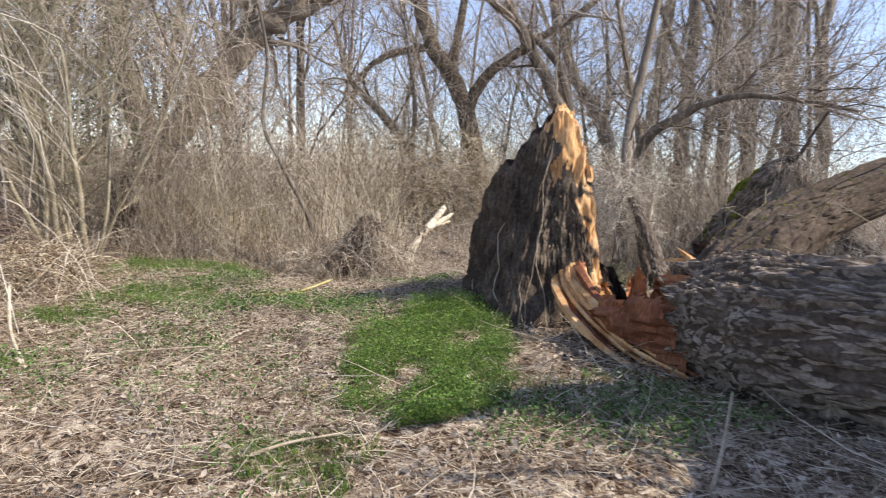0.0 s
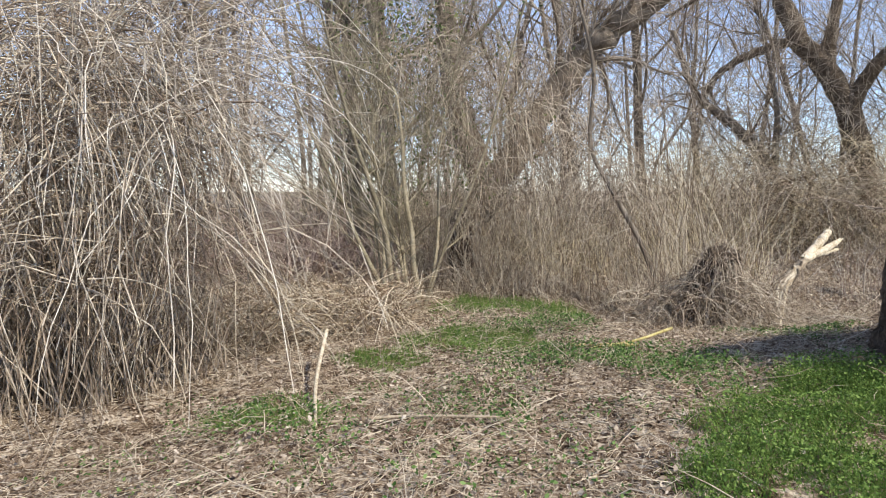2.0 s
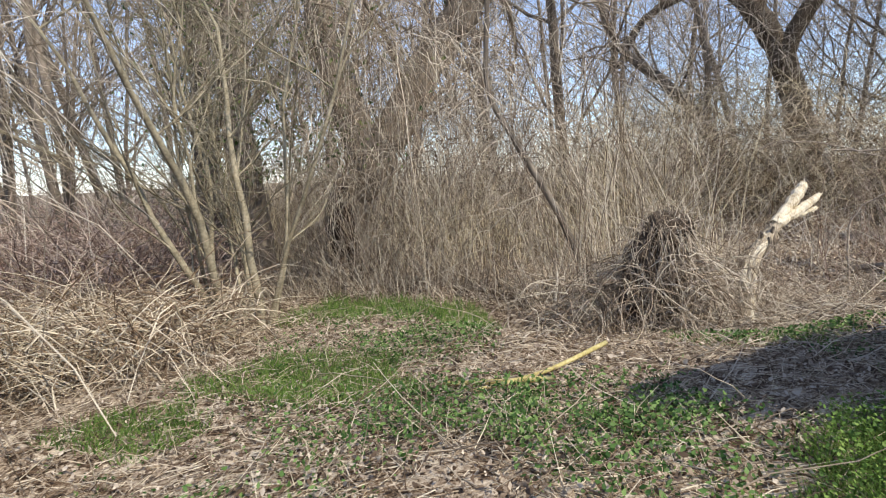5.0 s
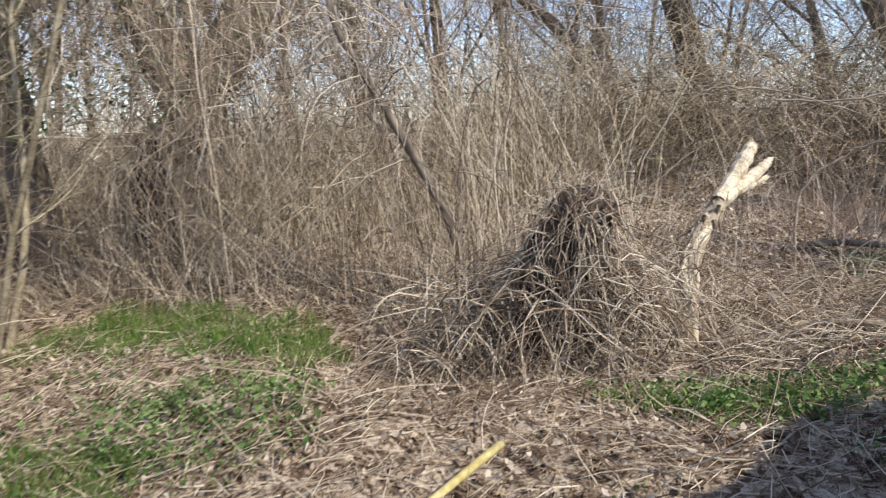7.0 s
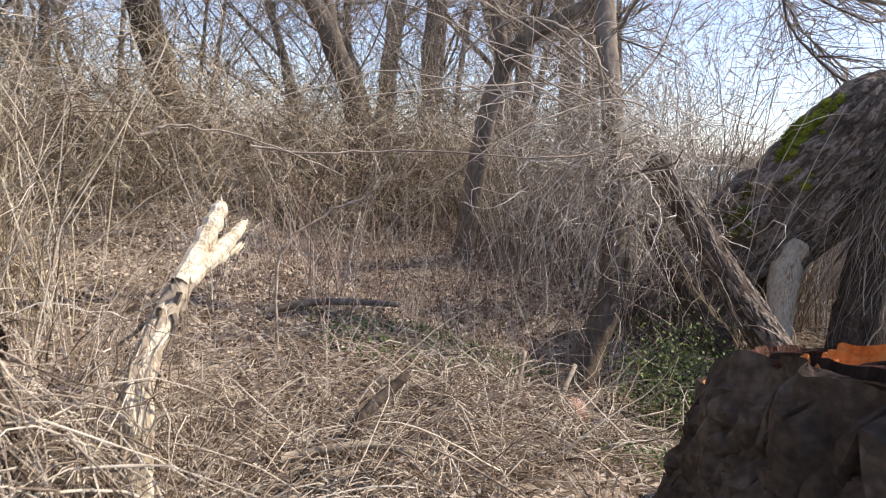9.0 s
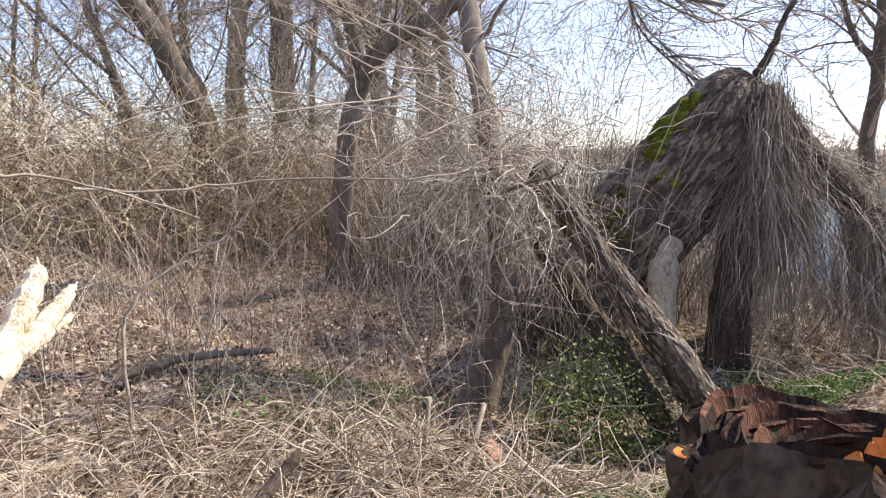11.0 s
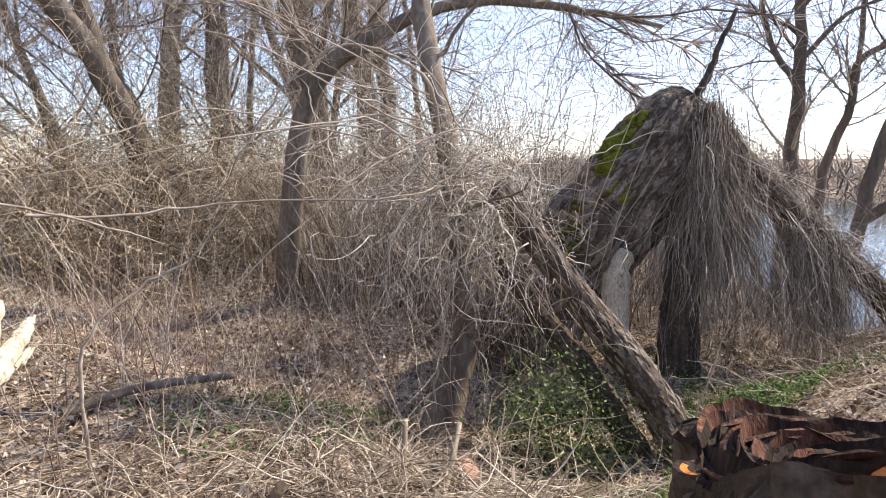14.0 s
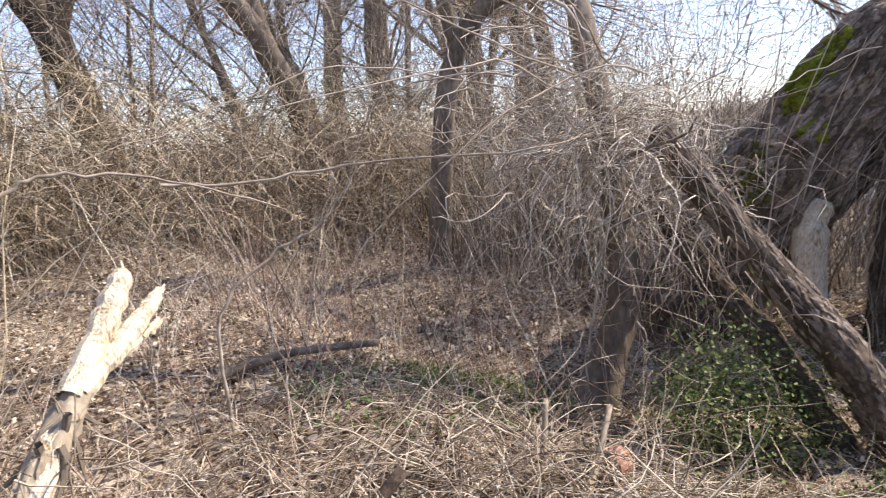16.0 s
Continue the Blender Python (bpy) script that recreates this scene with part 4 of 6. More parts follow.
# ---- bleached broken branch ----
def build_broken():
    rng = np.random.default_rng(9)
    ob = thing("broken_branch", "bleached broken branch sticking up with a split white tip", "branch")
    verts, quads, points, tang = rough_log(rng, [(-0.60, 9.95, -0.5), (-0.56, 10.12, -0.1), (-0.50, 10.32, 0.2), (-0.37, 10.52, 0.40), (-0.22, 10.70, 0.56)], [0.07, 0.06, 0.062, 0.052, 0.048], 22, 0.016, 2.2, 3)
    part("stem", quick_mesh("stem", verts, quads), bark_pale, ob, "pale stem with peeling bark")
    bark_plates(rng, verts, ob, bark_pale, 50, (0.06, 0.2), (0.02, 0.04), (0.006, 0.014))
    bark_plates(rng, verts, ob, wood_bleached, 110, (0.08, 0.24), (0.02, 0.045), (0.003, 0.008), 1, (0.0, 0.8))
    for p, r in (([(-0.27, 10.64, 0.54), (-0.11, 10.85, 0.70), (0.0, 11.0, 0.83), (0.02, 11.03, 0.88)], (0.05, 0.058, 0.050, 0.026)),
                 ([(-0.25, 10.66, 0.54), (-0.06, 10.86, 0.62), (0.10, 11.02, 0.71), (0.15, 11.08, 0.75)], (0.045, 0.050, 0.036, 0.016)),
                 ([(-0.14, 10.80, 0.60), (-0.02, 10.90, 0.59), (0.08, 11.0, 0.62), (0.12, 11.03, 0.64)], (0.03, 0.026, 0.014, 0.005))):
        geo = Geo()
        pts = smooth_path(p, 6)
        geo.tube(pts, np.interp(np.linspace(0, 1, len(pts)), np.linspace(0, 1, 4), r) * (1 + rng.normal(0, 0.10, len(pts))), 9, False)
        tip = part("split_tip", geo.mesh("split_tip", False), wood_bleached, ob, "white splintered bare wood")
        for s in range(4):
            fibre = Geo()
            at = pts[rng.integers(6, len(pts))]
            way = pts[-1] - pts[-4]
            line = wander(rng, at + rng.normal(0, 0.012, 3), way / np.linalg.norm(way) + rng.normal(0, 0.15, 3), rng.uniform(0.04, 0.09), 3, 0.08)
            fibre.tube(line, (0.012, 0.010, 0.006, 0.002), 4)
            part("fibre", fibre.mesh("fibre", False), wood_bleached, tip)
    for s in range(12):
        strip = Geo()
        k = rng.integers(20, len(points) - 4)
        line = wander(rng, points[k] + rng.normal(0, 0.045, 3), rng.normal(0, 0.3, 3) + (0, 0, -1), rng.uniform(0.1, 0.35), 5, 0.15)
        strip.tube(line, np.array((0.016, 0.016, 0.013, 0.010, 0.007, 0.003)), 5)
        part("peeling_bark", strip.mesh("peeling_bark", False), bark_grey, ob, "strip of peeling grey bark")


build_broken()

# ---- old stump smothered in dead stems ----
old = thing("old_stump", "dark rotten stump smothered in dead bramble stems", "tree stump")
verts, quads, _, _ = rough_log(np.random.default_rng(2), [(-1.32, 9.86, -0.4), (-1.30, 9.85, 0.1), (-1.24, 9.83, 0.42), (-1.12, 9.8, 0.62), (-0.92, 9.8, 0.66)], [0.34, 0.27, 0.23, 0.18, 0.06], 30, 0.06, 4, 3)
part("core", quick_mesh("core", verts, quads), bark_shade, old)
rng = np.random.default_rng(6)
geo = Geo()
f, g = rng.integers(60, len(verts) - 4, 250), rng.integers(0, 30, 250)
geo.add(*strands(rng, verts[f, g], (verts[f, g] - verts.mean(axis=1)[f]) * 1.2 + rng.normal(0, 0.2, (250, 3)), rng.uniform(0.35, 0.8, 250), rng.uniform(0.002, 0.0045, 250), 8, 0.2, 0.42))
tagged(part("cane_cover", geo.mesh("cane_cover"), cane, old, "pale canes hanging over the stump"), kind="stuff")
geo = Geo()
f, g = rng.integers(30, len(verts) - 8, 900), rng.integers(0, 30, 900)
geo.add(*strands(rng, verts[f, g] + rng.normal(0, 0.03, (900, 3)), rng.normal(0, 0.3, (900, 3)) + (0, 0, -0.7), rng.uniform(0.15, 0.5, 900), rng.uniform(0.003, 0.008, 900), 5, 0.2, 0.4))
tagged(part("dead_stem_cover", geo.mesh("dead_stem_cover"), twig, old, "dark matted dead stems"), kind="stuff")


# ---- trees ----
def tree_geo(rng, height, radius, lean, limbs, crown_twigs, sweep=0.5, twig_r=0.010):
    trunk, limb_list, crown = Geo(), [], Geo()
    path = wander(rng, (0, 0, -0.4), (lean[0], lean[1], 1), height, 12, 0.045, 0.02)
    radii = radius * np.linspace(1, 0.18, 13) ** 0.9
    radii[0] *= 1.35
    trunk.tube(path, radii, 10)
    tips = []
    for s in range(limbs):
        f = rng.uniform(0.14, 0.95)
        at = path[int(f * 12)]
        a = rng.uniform(0, 2 * np.pi)
        length = height * (1 - f * 0.6) * rng.uniform(0.35, 0.6)
        pts = wander(rng, at, (math.cos(a), math.sin(a), rng.uniform(0.5, 1.3)), length, 8, 0.13, 0.07)
        geo = Geo()
        r0 = radius * (1 - f * 0.7) * rng.uniform(0.3, 0.5)
        geo.tube(pts, np.linspace(r0, 0.015, 9), 6)
        limb_list.append(geo)
        for q in range(2, 9):
            tips.append((pts[q], pts[min(q, 8)] - pts[q - 1]))
        for b in range(5):
            q = rng.integers(2, 8)
            d = (pts[q] - pts[q - 1]) / np.linalg.norm(pts[q] - pts[q - 1]) + rng.normal(0, 0.6, 3)
            sub = wander(rng, pts[q], d, length * rng.uniform(0.25, 0.5), 5, 0.16, 0.08)
            crown.tube(sub, np.linspace(r0 * 0.4, 0.008, 6), 4, False)
            tips += [(sub[u], sub[u] - sub[u - 1]) for u in range(1, 6)]
    pick = rng.integers(0, len(tips), crown_twigs)
    starts = np.array([tips[i][0] for i in pick])
    ways = np.array([tips[i][1] / (np.linalg.norm(tips[i][1]) + 1e-6) for i in pick]) + rng.normal(0, 0.6, (crown_twigs, 3)) + (0, 0, 0.25)
    v, q = strands(rng, starts, ways, rng.uniform(0.5, 1.7, crown_twigs), rng.uniform(0.5, 1, crown_twigs) * twig_r, 2, 0.3, -0.04)
    crown.add(v, q)
    return trunk, limb_list, crown


def tree(rng, at, label, height, radius, lean, limbs, twigs, mat, group=""):
    ob = thing("tree", label, "tree", group)
    trunk, limb_list, crown = tree_geo(rng, height, radius, lean, limbs, twigs)
    part("trunk", trunk.mesh("trunk"), mat, ob)
    for geo in limb_list:
        part("limb", geo.mesh("limb"), mat, ob)
    part("crown", crown.mesh("crown"), twig, ob, "bare fine twigs")
    ob.matrix_basis = LEVEL @ Matrix.Translation((at[0], at[1], float(ground_z(at[0], at[1]))))
    return ob


def shaped_tree(name, label, stems, seed, mat, twigs=500, crown_mat=None, twig_len=(0.4, 1.4)):
    """A tree whose main stems follow given lines: (points, radius at foot, radius at tip)."""
    rng = np.random.default_rng(seed)
    ob = thing(name, label, "tree")
    tips = []
    for s, (line, r0, r1) in enumerate(stems):
        pts = smooth_path(line, 6)
        pts = pts + rng.normal(0, 0.25 * r1, pts.shape)
        geo = Geo()
        geo.tube(pts, np.linspace(r0, r1, len(pts)), 12)
        part("trunk" if s == 0 else "limb", geo.mesh("stem"), mat, ob)
        for q in range(len(pts) // 3, len(pts)):
            tips.append((pts[q], pts[q] - pts[q - 1], r1))
    crown = Geo()
    more = []
    for b in range(26):
        p, d, r = tips[rng.integers(0, len(tips))]
        d = d / (np.linalg.norm(d) + 1e-6)
        sub = wander(rng, p, d + rng.normal(0, 0.7, 3) + (0, 0, 0.2), rng.uniform(1, 2.8), 6, 0.15, 0.03)
        crown.tube(sub, np.linspace(min(0.06, r * 0.6), 0.01, 7), 5, False)
        more += [(sub[u], sub[u] - sub[u - 1]) for u in range(1, 7)]
    pick = rng.integers(0, len(more), twigs)
    starts = np.array([more[i][0] for i in pick])
    ways = np.array([more[i][1] / (np.linalg.norm(more[i][1]) + 1e-6) for i in pick]) + rng.normal(0, 0.7, (twigs, 3))
    crown.add(*strands(rng, starts, ways, rng.uniform(*twig_len, twigs), rng.uniform(0.004, 0.009, twigs), 4, 0.22, 0.0))
    part("crown", crown.mesh("crown"), crown_mat or twig, ob, "bare twigs")
    return ob


shaped_tree("forked_tree", "big dark forked willow leaning over the thicket",
            [([(1.3, 21.9, -0.2), (1.0, 21.9, 2.0), (0.6, 21.9, 4.0), (-0.35, 21.9, 5.6), (-0.9, 22, 7.6), (-0.6, 22, 10)], 0.36, 0.19),
             ([(0.75, 21.9, 3.4), (1.5, 21.7, 4.6), (3.0, 21.5, 5.6), (4.6, 21.2, 6.6), (6.0, 21, 8)], 0.22, 0.06),
             ([(0.3, 21.9, 4.4), (0.55, 21.9, 6.2), (1.0, 22, 8.8), (1.1, 22, 11)], 0.18, 0.06),
             ([(-0.5, 22, 5.5), (-1.8, 21.8, 5.2), (-2.6, 21.6, 4.6), (-3.0, 21.5, 3.8)], 0.14, 0.05),
             ([(-0.8, 22, 7), (-2.2, 22, 7.3), (-3.8, 22, 6.8)], 0.13, 0.04)], 41, bark_dark, 1500)
shaped_tree("leaning_tree", "dark slanting tree behind the thicket",
            [([(-0.3, 21.2, 0.0), (-0.85, 21.0, 1.6), (-1.8, 21.0, 3.1), (-2.9, 21, 4.3), (-3.4, 21, 6.1)], 0.2, 0.07), ([(-1.0, 21, 2.0), (-0.9, 21, 3.7), (-1.2, 21, 6)], 0.1, 0.04)], 42, bark_far, 700)
hollow_tree = shaped_tree("ivy_tree", "old hollow willow overgrown with dry vines and ivy",
            [([(-6.2, 12.9, -0.3), (-6.15, 12.8, 1.0), (-5.5, 13.0, 2.0), (-4.72, 13.2, 3.02), (-4.01, 13.35, 3.86), (-3.33, 13.45, 4.48), (-2.43, 13.5, 4.95), (-0.95, 13.6, 5.6)], 0.36, 0.17),
             ([(-5.7, 12.9, 1.8), (-6.2, 12.9, 3.6), (-6.4, 13, 5.2), (-6.0, 13, 8)], 0.3, 0.14)], 43, bark_grey, 1500, cane_grey)
# no real recess: a black tube paints the shade inside the hollow
geo = Geo()
geo.tube(np.array(((-6.12, 12.5, -0.1), (-6.1, 12.46, 0.5), (-6.08, 12.5, 1.1), (-6.0, 12.56, 1.5))), (0.22, 0.25, 0.2, 0.05), 10)
part("hollow", geo.mesh("hollow"), wood_black, hollow_tree, "black bulge painting the dark of a trunk hollow")
shaped_tree("ivy_tree", "tall dark trunk wrapped in ivy behind the shrub",
            [([(-7.4, 12.2, -0.3), (-7.5, 12.2, 2), (-7.5, 12.2, 4.5), (-7.8, 12.2, 8)], 0.24, 0.14), ([(-7.5, 12.2, 2.6), (-8.4, 12.2, 4.5), (-9, 12.2, 7)], 0.12, 0.05)], 44, bark_grey, 900)
shaped_tree("ivy_tree", "dark trunk behind the pale-stemmed shrub",
            [([(-8.6, 12.6, -0.3), (-8.7, 12.6, 2), (-8.5, 12.6, 4.5), (-8.9, 12.6, 8)], 0.2, 0.12), ([(-8.6, 12.6, 2.2), (-7.9, 12.6, 4), (-7.6, 12.6, 6)], 0.1, 0.05)], 45, bark_grey, 900)
shaped_tree("slanting_tree", "slanting forked tree on the bank",
            [([(4.6, 19.5, -0.3), (4.0, 19.6, 2.2), (3.0, 19.6, 4.2), (2.0, 19.6, 6.2), (1.4, 19.6, 9)], 0.26, 0.1), ([(3.9, 19.6, 2.6), (3.4, 19.8, 4.6), (2.2, 19.9, 5.8), (0.6, 20, 7)], 0.14, 0.06)], 46, bark_far, 900)
shaped_tree("pale_tree", "tall tree with peeled pale bark patches",
            [([(8.3, 27.5, -0.4), (8.6, 27.4, 3), (9.0, 27.3, 6), (9.4, 27.2, 11)], 0.34, 0.2), ([(8.8, 27.4, 4.4), (9.8, 27.4, 6.5), (10.4, 27, 10)], 0.12, 0.05)], 47, bark_pale, 900)
shaped_tree("tall_tree", "tall grey tree beside a pale one",
            [([(9.7, 26.6, -0.4), (9.7, 26.6, 3), (9.9, 26.6, 6), (10.0, 26.5, 12)], 0.36, 0.2), ([(9.8, 26.6, 5), (8.6, 26.6, 8), (8.2, 26.6, 11)], 0.14, 0.05)], 147, bark_far, 900)
shaped_tree("leaning_tree", "dark leaning tree behind the clearing",
            [([(6.3, 24.2, -0.4), (6.25, 24.2, 0.9), (6.15, 24.8, 2.7), (5.74, 25.5, 3.95), (5.28, 26.4, 5.1), (4.9, 27.1, 6.6), (4.4, 27.6, 9)], 0.3, 0.16), ([(6.1, 24.9, 2.9), (6.3, 25.2, 4.6), (6.2, 25.4, 7)], 0.14, 0.06)], 148, bark_far, 900)
shaped_tree("overhanging_willow", "bare willow with a long branch arching over",
            [([(4.3, 15.6, -0.8), (4.3, 15.2, 0.6), (4.4, 14.9, 1.7), (4.62, 14.57, 2.28), (5.09, 14.13, 2.62), (5.47, 13.7, 2.86), (6.01, 13.06, 2.95), (6.8, 12.0, 2.7), (7.2, 11.4, 2.5)], 0.165, 0.025),
             ([(4.5, 14.8, 1.9), (4.2, 14.9, 3.4), (3.9, 15.2, 5.5)], 0.1, 0.04)], 48, bark_grey, 1300, cane_grey)
for k, (x, r) in enumerate(((9.3, 0.26), (10.6, 0.3), (11.5, 0.34), (13.2, 0.3))):
    shaped_tree("tall_tree", "tall dark bare tree near the river", [([(x, 22 + k % 2, -1.2), (x + 0.1, 22 + k % 2, 2.5), (x - 0.15, 22 + k % 2, 5.5), (x + 0.2 * (k - 1), 22 + k % 2, 11)], r, 0.5 * r),
                ([(x, 22 + k % 2, 3.0), (x + 0.9 - 0.5 * k, 22.3, 5.5), (x + 1.2 - 0.8 * k, 22.5, 9)], 0.14, 0.05)], 170 + k, bark_far, 900)
RIVER = [([(11.9, 11.25, -1.6), (11.87, 11.21, 0.0), (11.98, 11.14, 1.94), (11.86, 11.1, 3.34), (12.2, 11.0, 6)], 0.15, 0.06, [([(11.98, 11.14, 1.8), (11.9, 11.6, 2.6), (11.8, 11.9, 4.2)], 0.07, 0.03), ([(11.95, 11.15, 2.2), (12.1, 10.5, 2.9), (12.1, 9.8, 3.1)], 0.05, 0.02)]),
         ([(12.6, 10.9, -1.8), (12.6, 10.85, 0.2), (12.7, 10.5, 1.4), (12.8, 10.4, 2.2), (12.9, 9.6, 2.5), (13, 8.8, 2.5)], 0.10, 0.03, [([(12.75, 10.45, 1.8), (12.8, 10.4, 3.0), (12.9, 10.5, 4.5)], 0.05, 0.02)]),
         ([(10.9, 10.2, -1.8), (10.99, 10.02, -0.74), (11.26, 9.68, 1.12), (11.29, 9.29, 2.18), (11.5, 8.6, 3.6), (11.8, 8.2, 5)], 0.13, 0.05, [([(11.26, 9.6, 1.2), (11.5, 8.9, 1.5), (11.8, 8.0, 2.2)], 0.07, 0.02), ([(11.1, 9.9, -0.3), (11.2, 9.0, 0.4), (11.4, 8.2, 1.0)], 0.09, 0.03)]),
         ([(10.2, 9.2, -1.8), (10.3, 8.9, -0.9), (10.5, 8.2, 0.1), (10.8, 7.4, 1.2), (11, 6.8, 2.6)], 0.16, 0.06, [([(10.4, 8.5, -0.3), (10.6, 7.6, -0.1), (10.9, 6.5, 0.4)], 0.10, 0.03)])]
for k, (line, r0, r1, sides) in enumerate(RIVER):
    shaped_tree("river_tree", "dark bare tree on the river bank", [(line, r0, r1)] + sides, 51 + k, bark_far, 800)

rng = np.random.default_rng(77)
kinds = []
for k, (h, r, limbs) in enumerate(((15, 0.14, 12), (17, 0.18, 13), (13, 0.09, 10), (16, 0.12, 12), (11, 0.07, 10))):
    kinds.append(tree(rng, (-14 + 4 * k, 27 + (k % 2) * 3), "tall bare woodland tree with fine twigs", h, r, rng.normal(0, 0.12, 2), limbs, 500, bark_far, "woodland trees"))
spots = []
for k in range(24):
    yaw, dist = rng.uniform(36, 82), rng.uniform(12, 26)
    x, y = -1.0 - dist * math.sin(radians(yaw)), 5 + dist * math.cos(radians(yaw))
    copy_thing(kinds[(0, 2, 3, 4)[k % 4]], LEVEL @ pose(x, y, float(ground_z(x, y)), 0, 0, rng.uniform(0, 360)))
while len(spots) < 56:
    yaw, dist = rng.uniform(-62, 66), 17 + 36 * rng.uniform(0, 1) ** 1.2
    x, y = -0.5 - dist * math.sin(radians(yaw)), 5 + dist * math.cos(radians(yaw))
    if float(ground_z(x, y)) < -1.3 or y < 13.5 or clearing(x, y) or (abs(x - 0.04 * y) < 2.2 and y < 34) or any((x - a) ** 2 + (y - b) ** 2 < 1.8 for a, b in spots):
        continue
    spots.append((x, y))
    copy_thing(kinds[rng.integers(0, 5)], LEVEL @ pose(x, y, float(ground_z(x, y)), 0, 0, rng.uniform(0, 360)))


# ---- thickets, brambles, vines ----
rng = np.random.default_rng(100)


def stems_up(n, xy, height, radius, curl, drop, tilt=0.25, segs=4):
    p = on_ground(xy[0], xy[1], -0.05)
    clump = np.array([noise.noise(Vector((a * 0.55, b * 0.8, 3.3))) for a, b in zip(*xy)])
    grow = np.clip(0.75 + 1.1 * clump, 0.25, 1.6)
    d = np.stack((rng.normal(0, tilt, n), rng.normal(0, tilt, n), np.ones(n)), -1)
    return strands(rng, p, d, rng.uniform(*height, n) * grow, rng.uniform(*radius, n), segs, curl, drop)


def arcs(n, xy, lift, height, length, radius, curl=0.14, drop=0.3, segs=7):
    """Canes that rise, arch over and fall."""
    p = on_ground(xy[0], xy[1], 0.0)
    p[:, 2] += rng.uniform(*lift, n)
    a = rng.uniform(0, 2 * np.pi, n)
    d = np.stack((np.cos(a), np.sin(a), rng.uniform(*height, n)), -1)
    return strands(rng, p, d, rng.uniform(*length, n), rng.uniform(*radius, n), segs, curl, drop, 0.4)


# back thicket, from behind the meadow to the bank
x, y = rng.uniform(-14, 9, 7000), rng.uniform(12.5, 21, 7000)
keep = ~clearing(x, y)
x, y = x[keep], y[keep]
stuff("thicket", "dense brown thicket of bare upright stems", "thicket", [stems_up(len(x), (x, y), (0.8, 3.0), (0.004, 0.010), 0.24, 0.03)], twig_olive)
x, y = rng.uniform(-16, 12, 5000), rng.uniform(20, 30, 5000)
stuff("thicket", "grey-brown distant undergrowth among the trees", "thicket", [stems_up(len(x), (x, y), (0.8, 3.2), (0.009, 0.016), 0.3, 0.02, 0.35, 3)], twig)
x, y = rng.uniform(-3, 16, 4500), rng.uniform(14, 25, 4500)
keep = (bank(x, y) < 11) & (x > (y - 14) * 0.35) & ~clearing(x, y)
x, y = x[keep], y[keep]
stuff("thicket", "tall tangled bank thicket of grey-brown twigs", "thicket", [stems_up(len(x), (x, y), (1.0, 3.6), (0.006, 0.012), 0.28, 0.02, 0.35)], twig)
x, y = rng.uniform(-8, 9, 4600), rng.uniform(12.5, 20.5, 4600)
keep = ~clearing(x, y)
x, y = x[keep], y[keep]
stuff("bramble_thicket", "tangled dry bramble canes in front of the thicket", "brambles", [arcs(len(x), (x, y), (0.0, 1.7), (0.4, 2.2), (0.6, 1.8), (0.003, 0.007), 0.26, 0.2, 4)], cane_grey)

x, y = rng.uniform(-4, 6.5, 3000), rng.uniform(17.6, 21, 3000)
stuff("bramble_thicket", "tall olive-brown hedge of tangled twigs behind the clearing", "thicket", [arcs(3000, (x, y), (0.2, 2.6), (-0.5, 1.8), (0.5, 1.6), (0.005, 0.010), 0.3, 0.2, 4)], twig_olive)

x, y = rng.uniform(-26, -8.5, 2600), rng.uniform(7, 21, 2600)
stuff("thicket", "brown thicket of bare stems towards the open field", "thicket", [stems_up(2600, (x, y), (0.7, 2.4), (0.006, 0.013), 0.26, 0.03, 0.35, 3)], twig_red)

# curtain of hanging vines in front of the hollow willow
stuff("hanging_vines", "curtain of hanging dry vines between the trees", "vines",
      [hanging(rng, 1000, ((-7.4, 11.9, 3.6), (-6.2, 11.4, 4.0), (-5.0, 11.3, 3.8), (-3.6, 11.4, 2.8), (-2.2, 11.4, 2.0)), 0.45, (1.2, 3.8), (0.003, 0.007), 0.18, 6, 0.6, 0.3, 0.5),
       hanging(rng, 1000, ((-6, 11.3, 1.8), (-4.2, 11.0, 1.7), (-2.0, 10.9, 1.4)), 0.4, (0.4, 1.5), (0.003, 0.007), 0.25, 6, 0.5, 0.45, 0.55)], cane)
x, y = rng.uniform(-7.5, -1.6, 1900), rng.uniform(10.4, 12.6, 1900)
stuff("thicket", "upright dry stems below the hanging vines", "thicket", [stems_up(1900, (x, y), (0.2, 1.5), (0.003, 0.007), 0.32, 0.06, 0.5)], cane)

# fine twig haze of the shrub layer, in loose clouds
pieces = []
for k in range(250):
    cx, cy = (rng.uniform(-13, 14), rng.uniform(12.5, 24)) if k < 180 else (rng.uniform(-2, 13), rng.uniform(18, 25))
    if clearing(cx, cy):
        continue
    cz = rng.uniform(0.8, 5.5)
    m = 75
    p = np.array((cx, cy, cz)) + rng.normal(0, 1, (m, 3)) * (0.7, 0.7, 0.75)
    p[:, 2] = np.maximum(p[:, 2], ground_z(p[:, 0], p[:, 1]) + 0.2)
    pieces.append(strands(rng, p, rng.normal(0, 1, (m, 3)) + (0, 0, 0.6), rng.uniform(0.4, 1.4, m), rng.uniform(0.003, 0.007, m), 2, 0.35))
n = 3200
p = np.stack((rng.uniform(-3, 11, n), rng.uniform(17.5, 25, n), 1.0 + 5.5 * rng.uniform(0, 1, n) ** 1.3), -1)
p = p[(bank(p[:, 0], p[:, 1]) < 6)]
pieces.append(strands(rng, p, rng.normal(0, 1, (len(p), 3)) + (0, 0, 0.5), rng.uniform(0.5, 1.7, len(p)), rng.uniform(0.003, 0.008, len(p)), 3, 0.32))
n = 4200
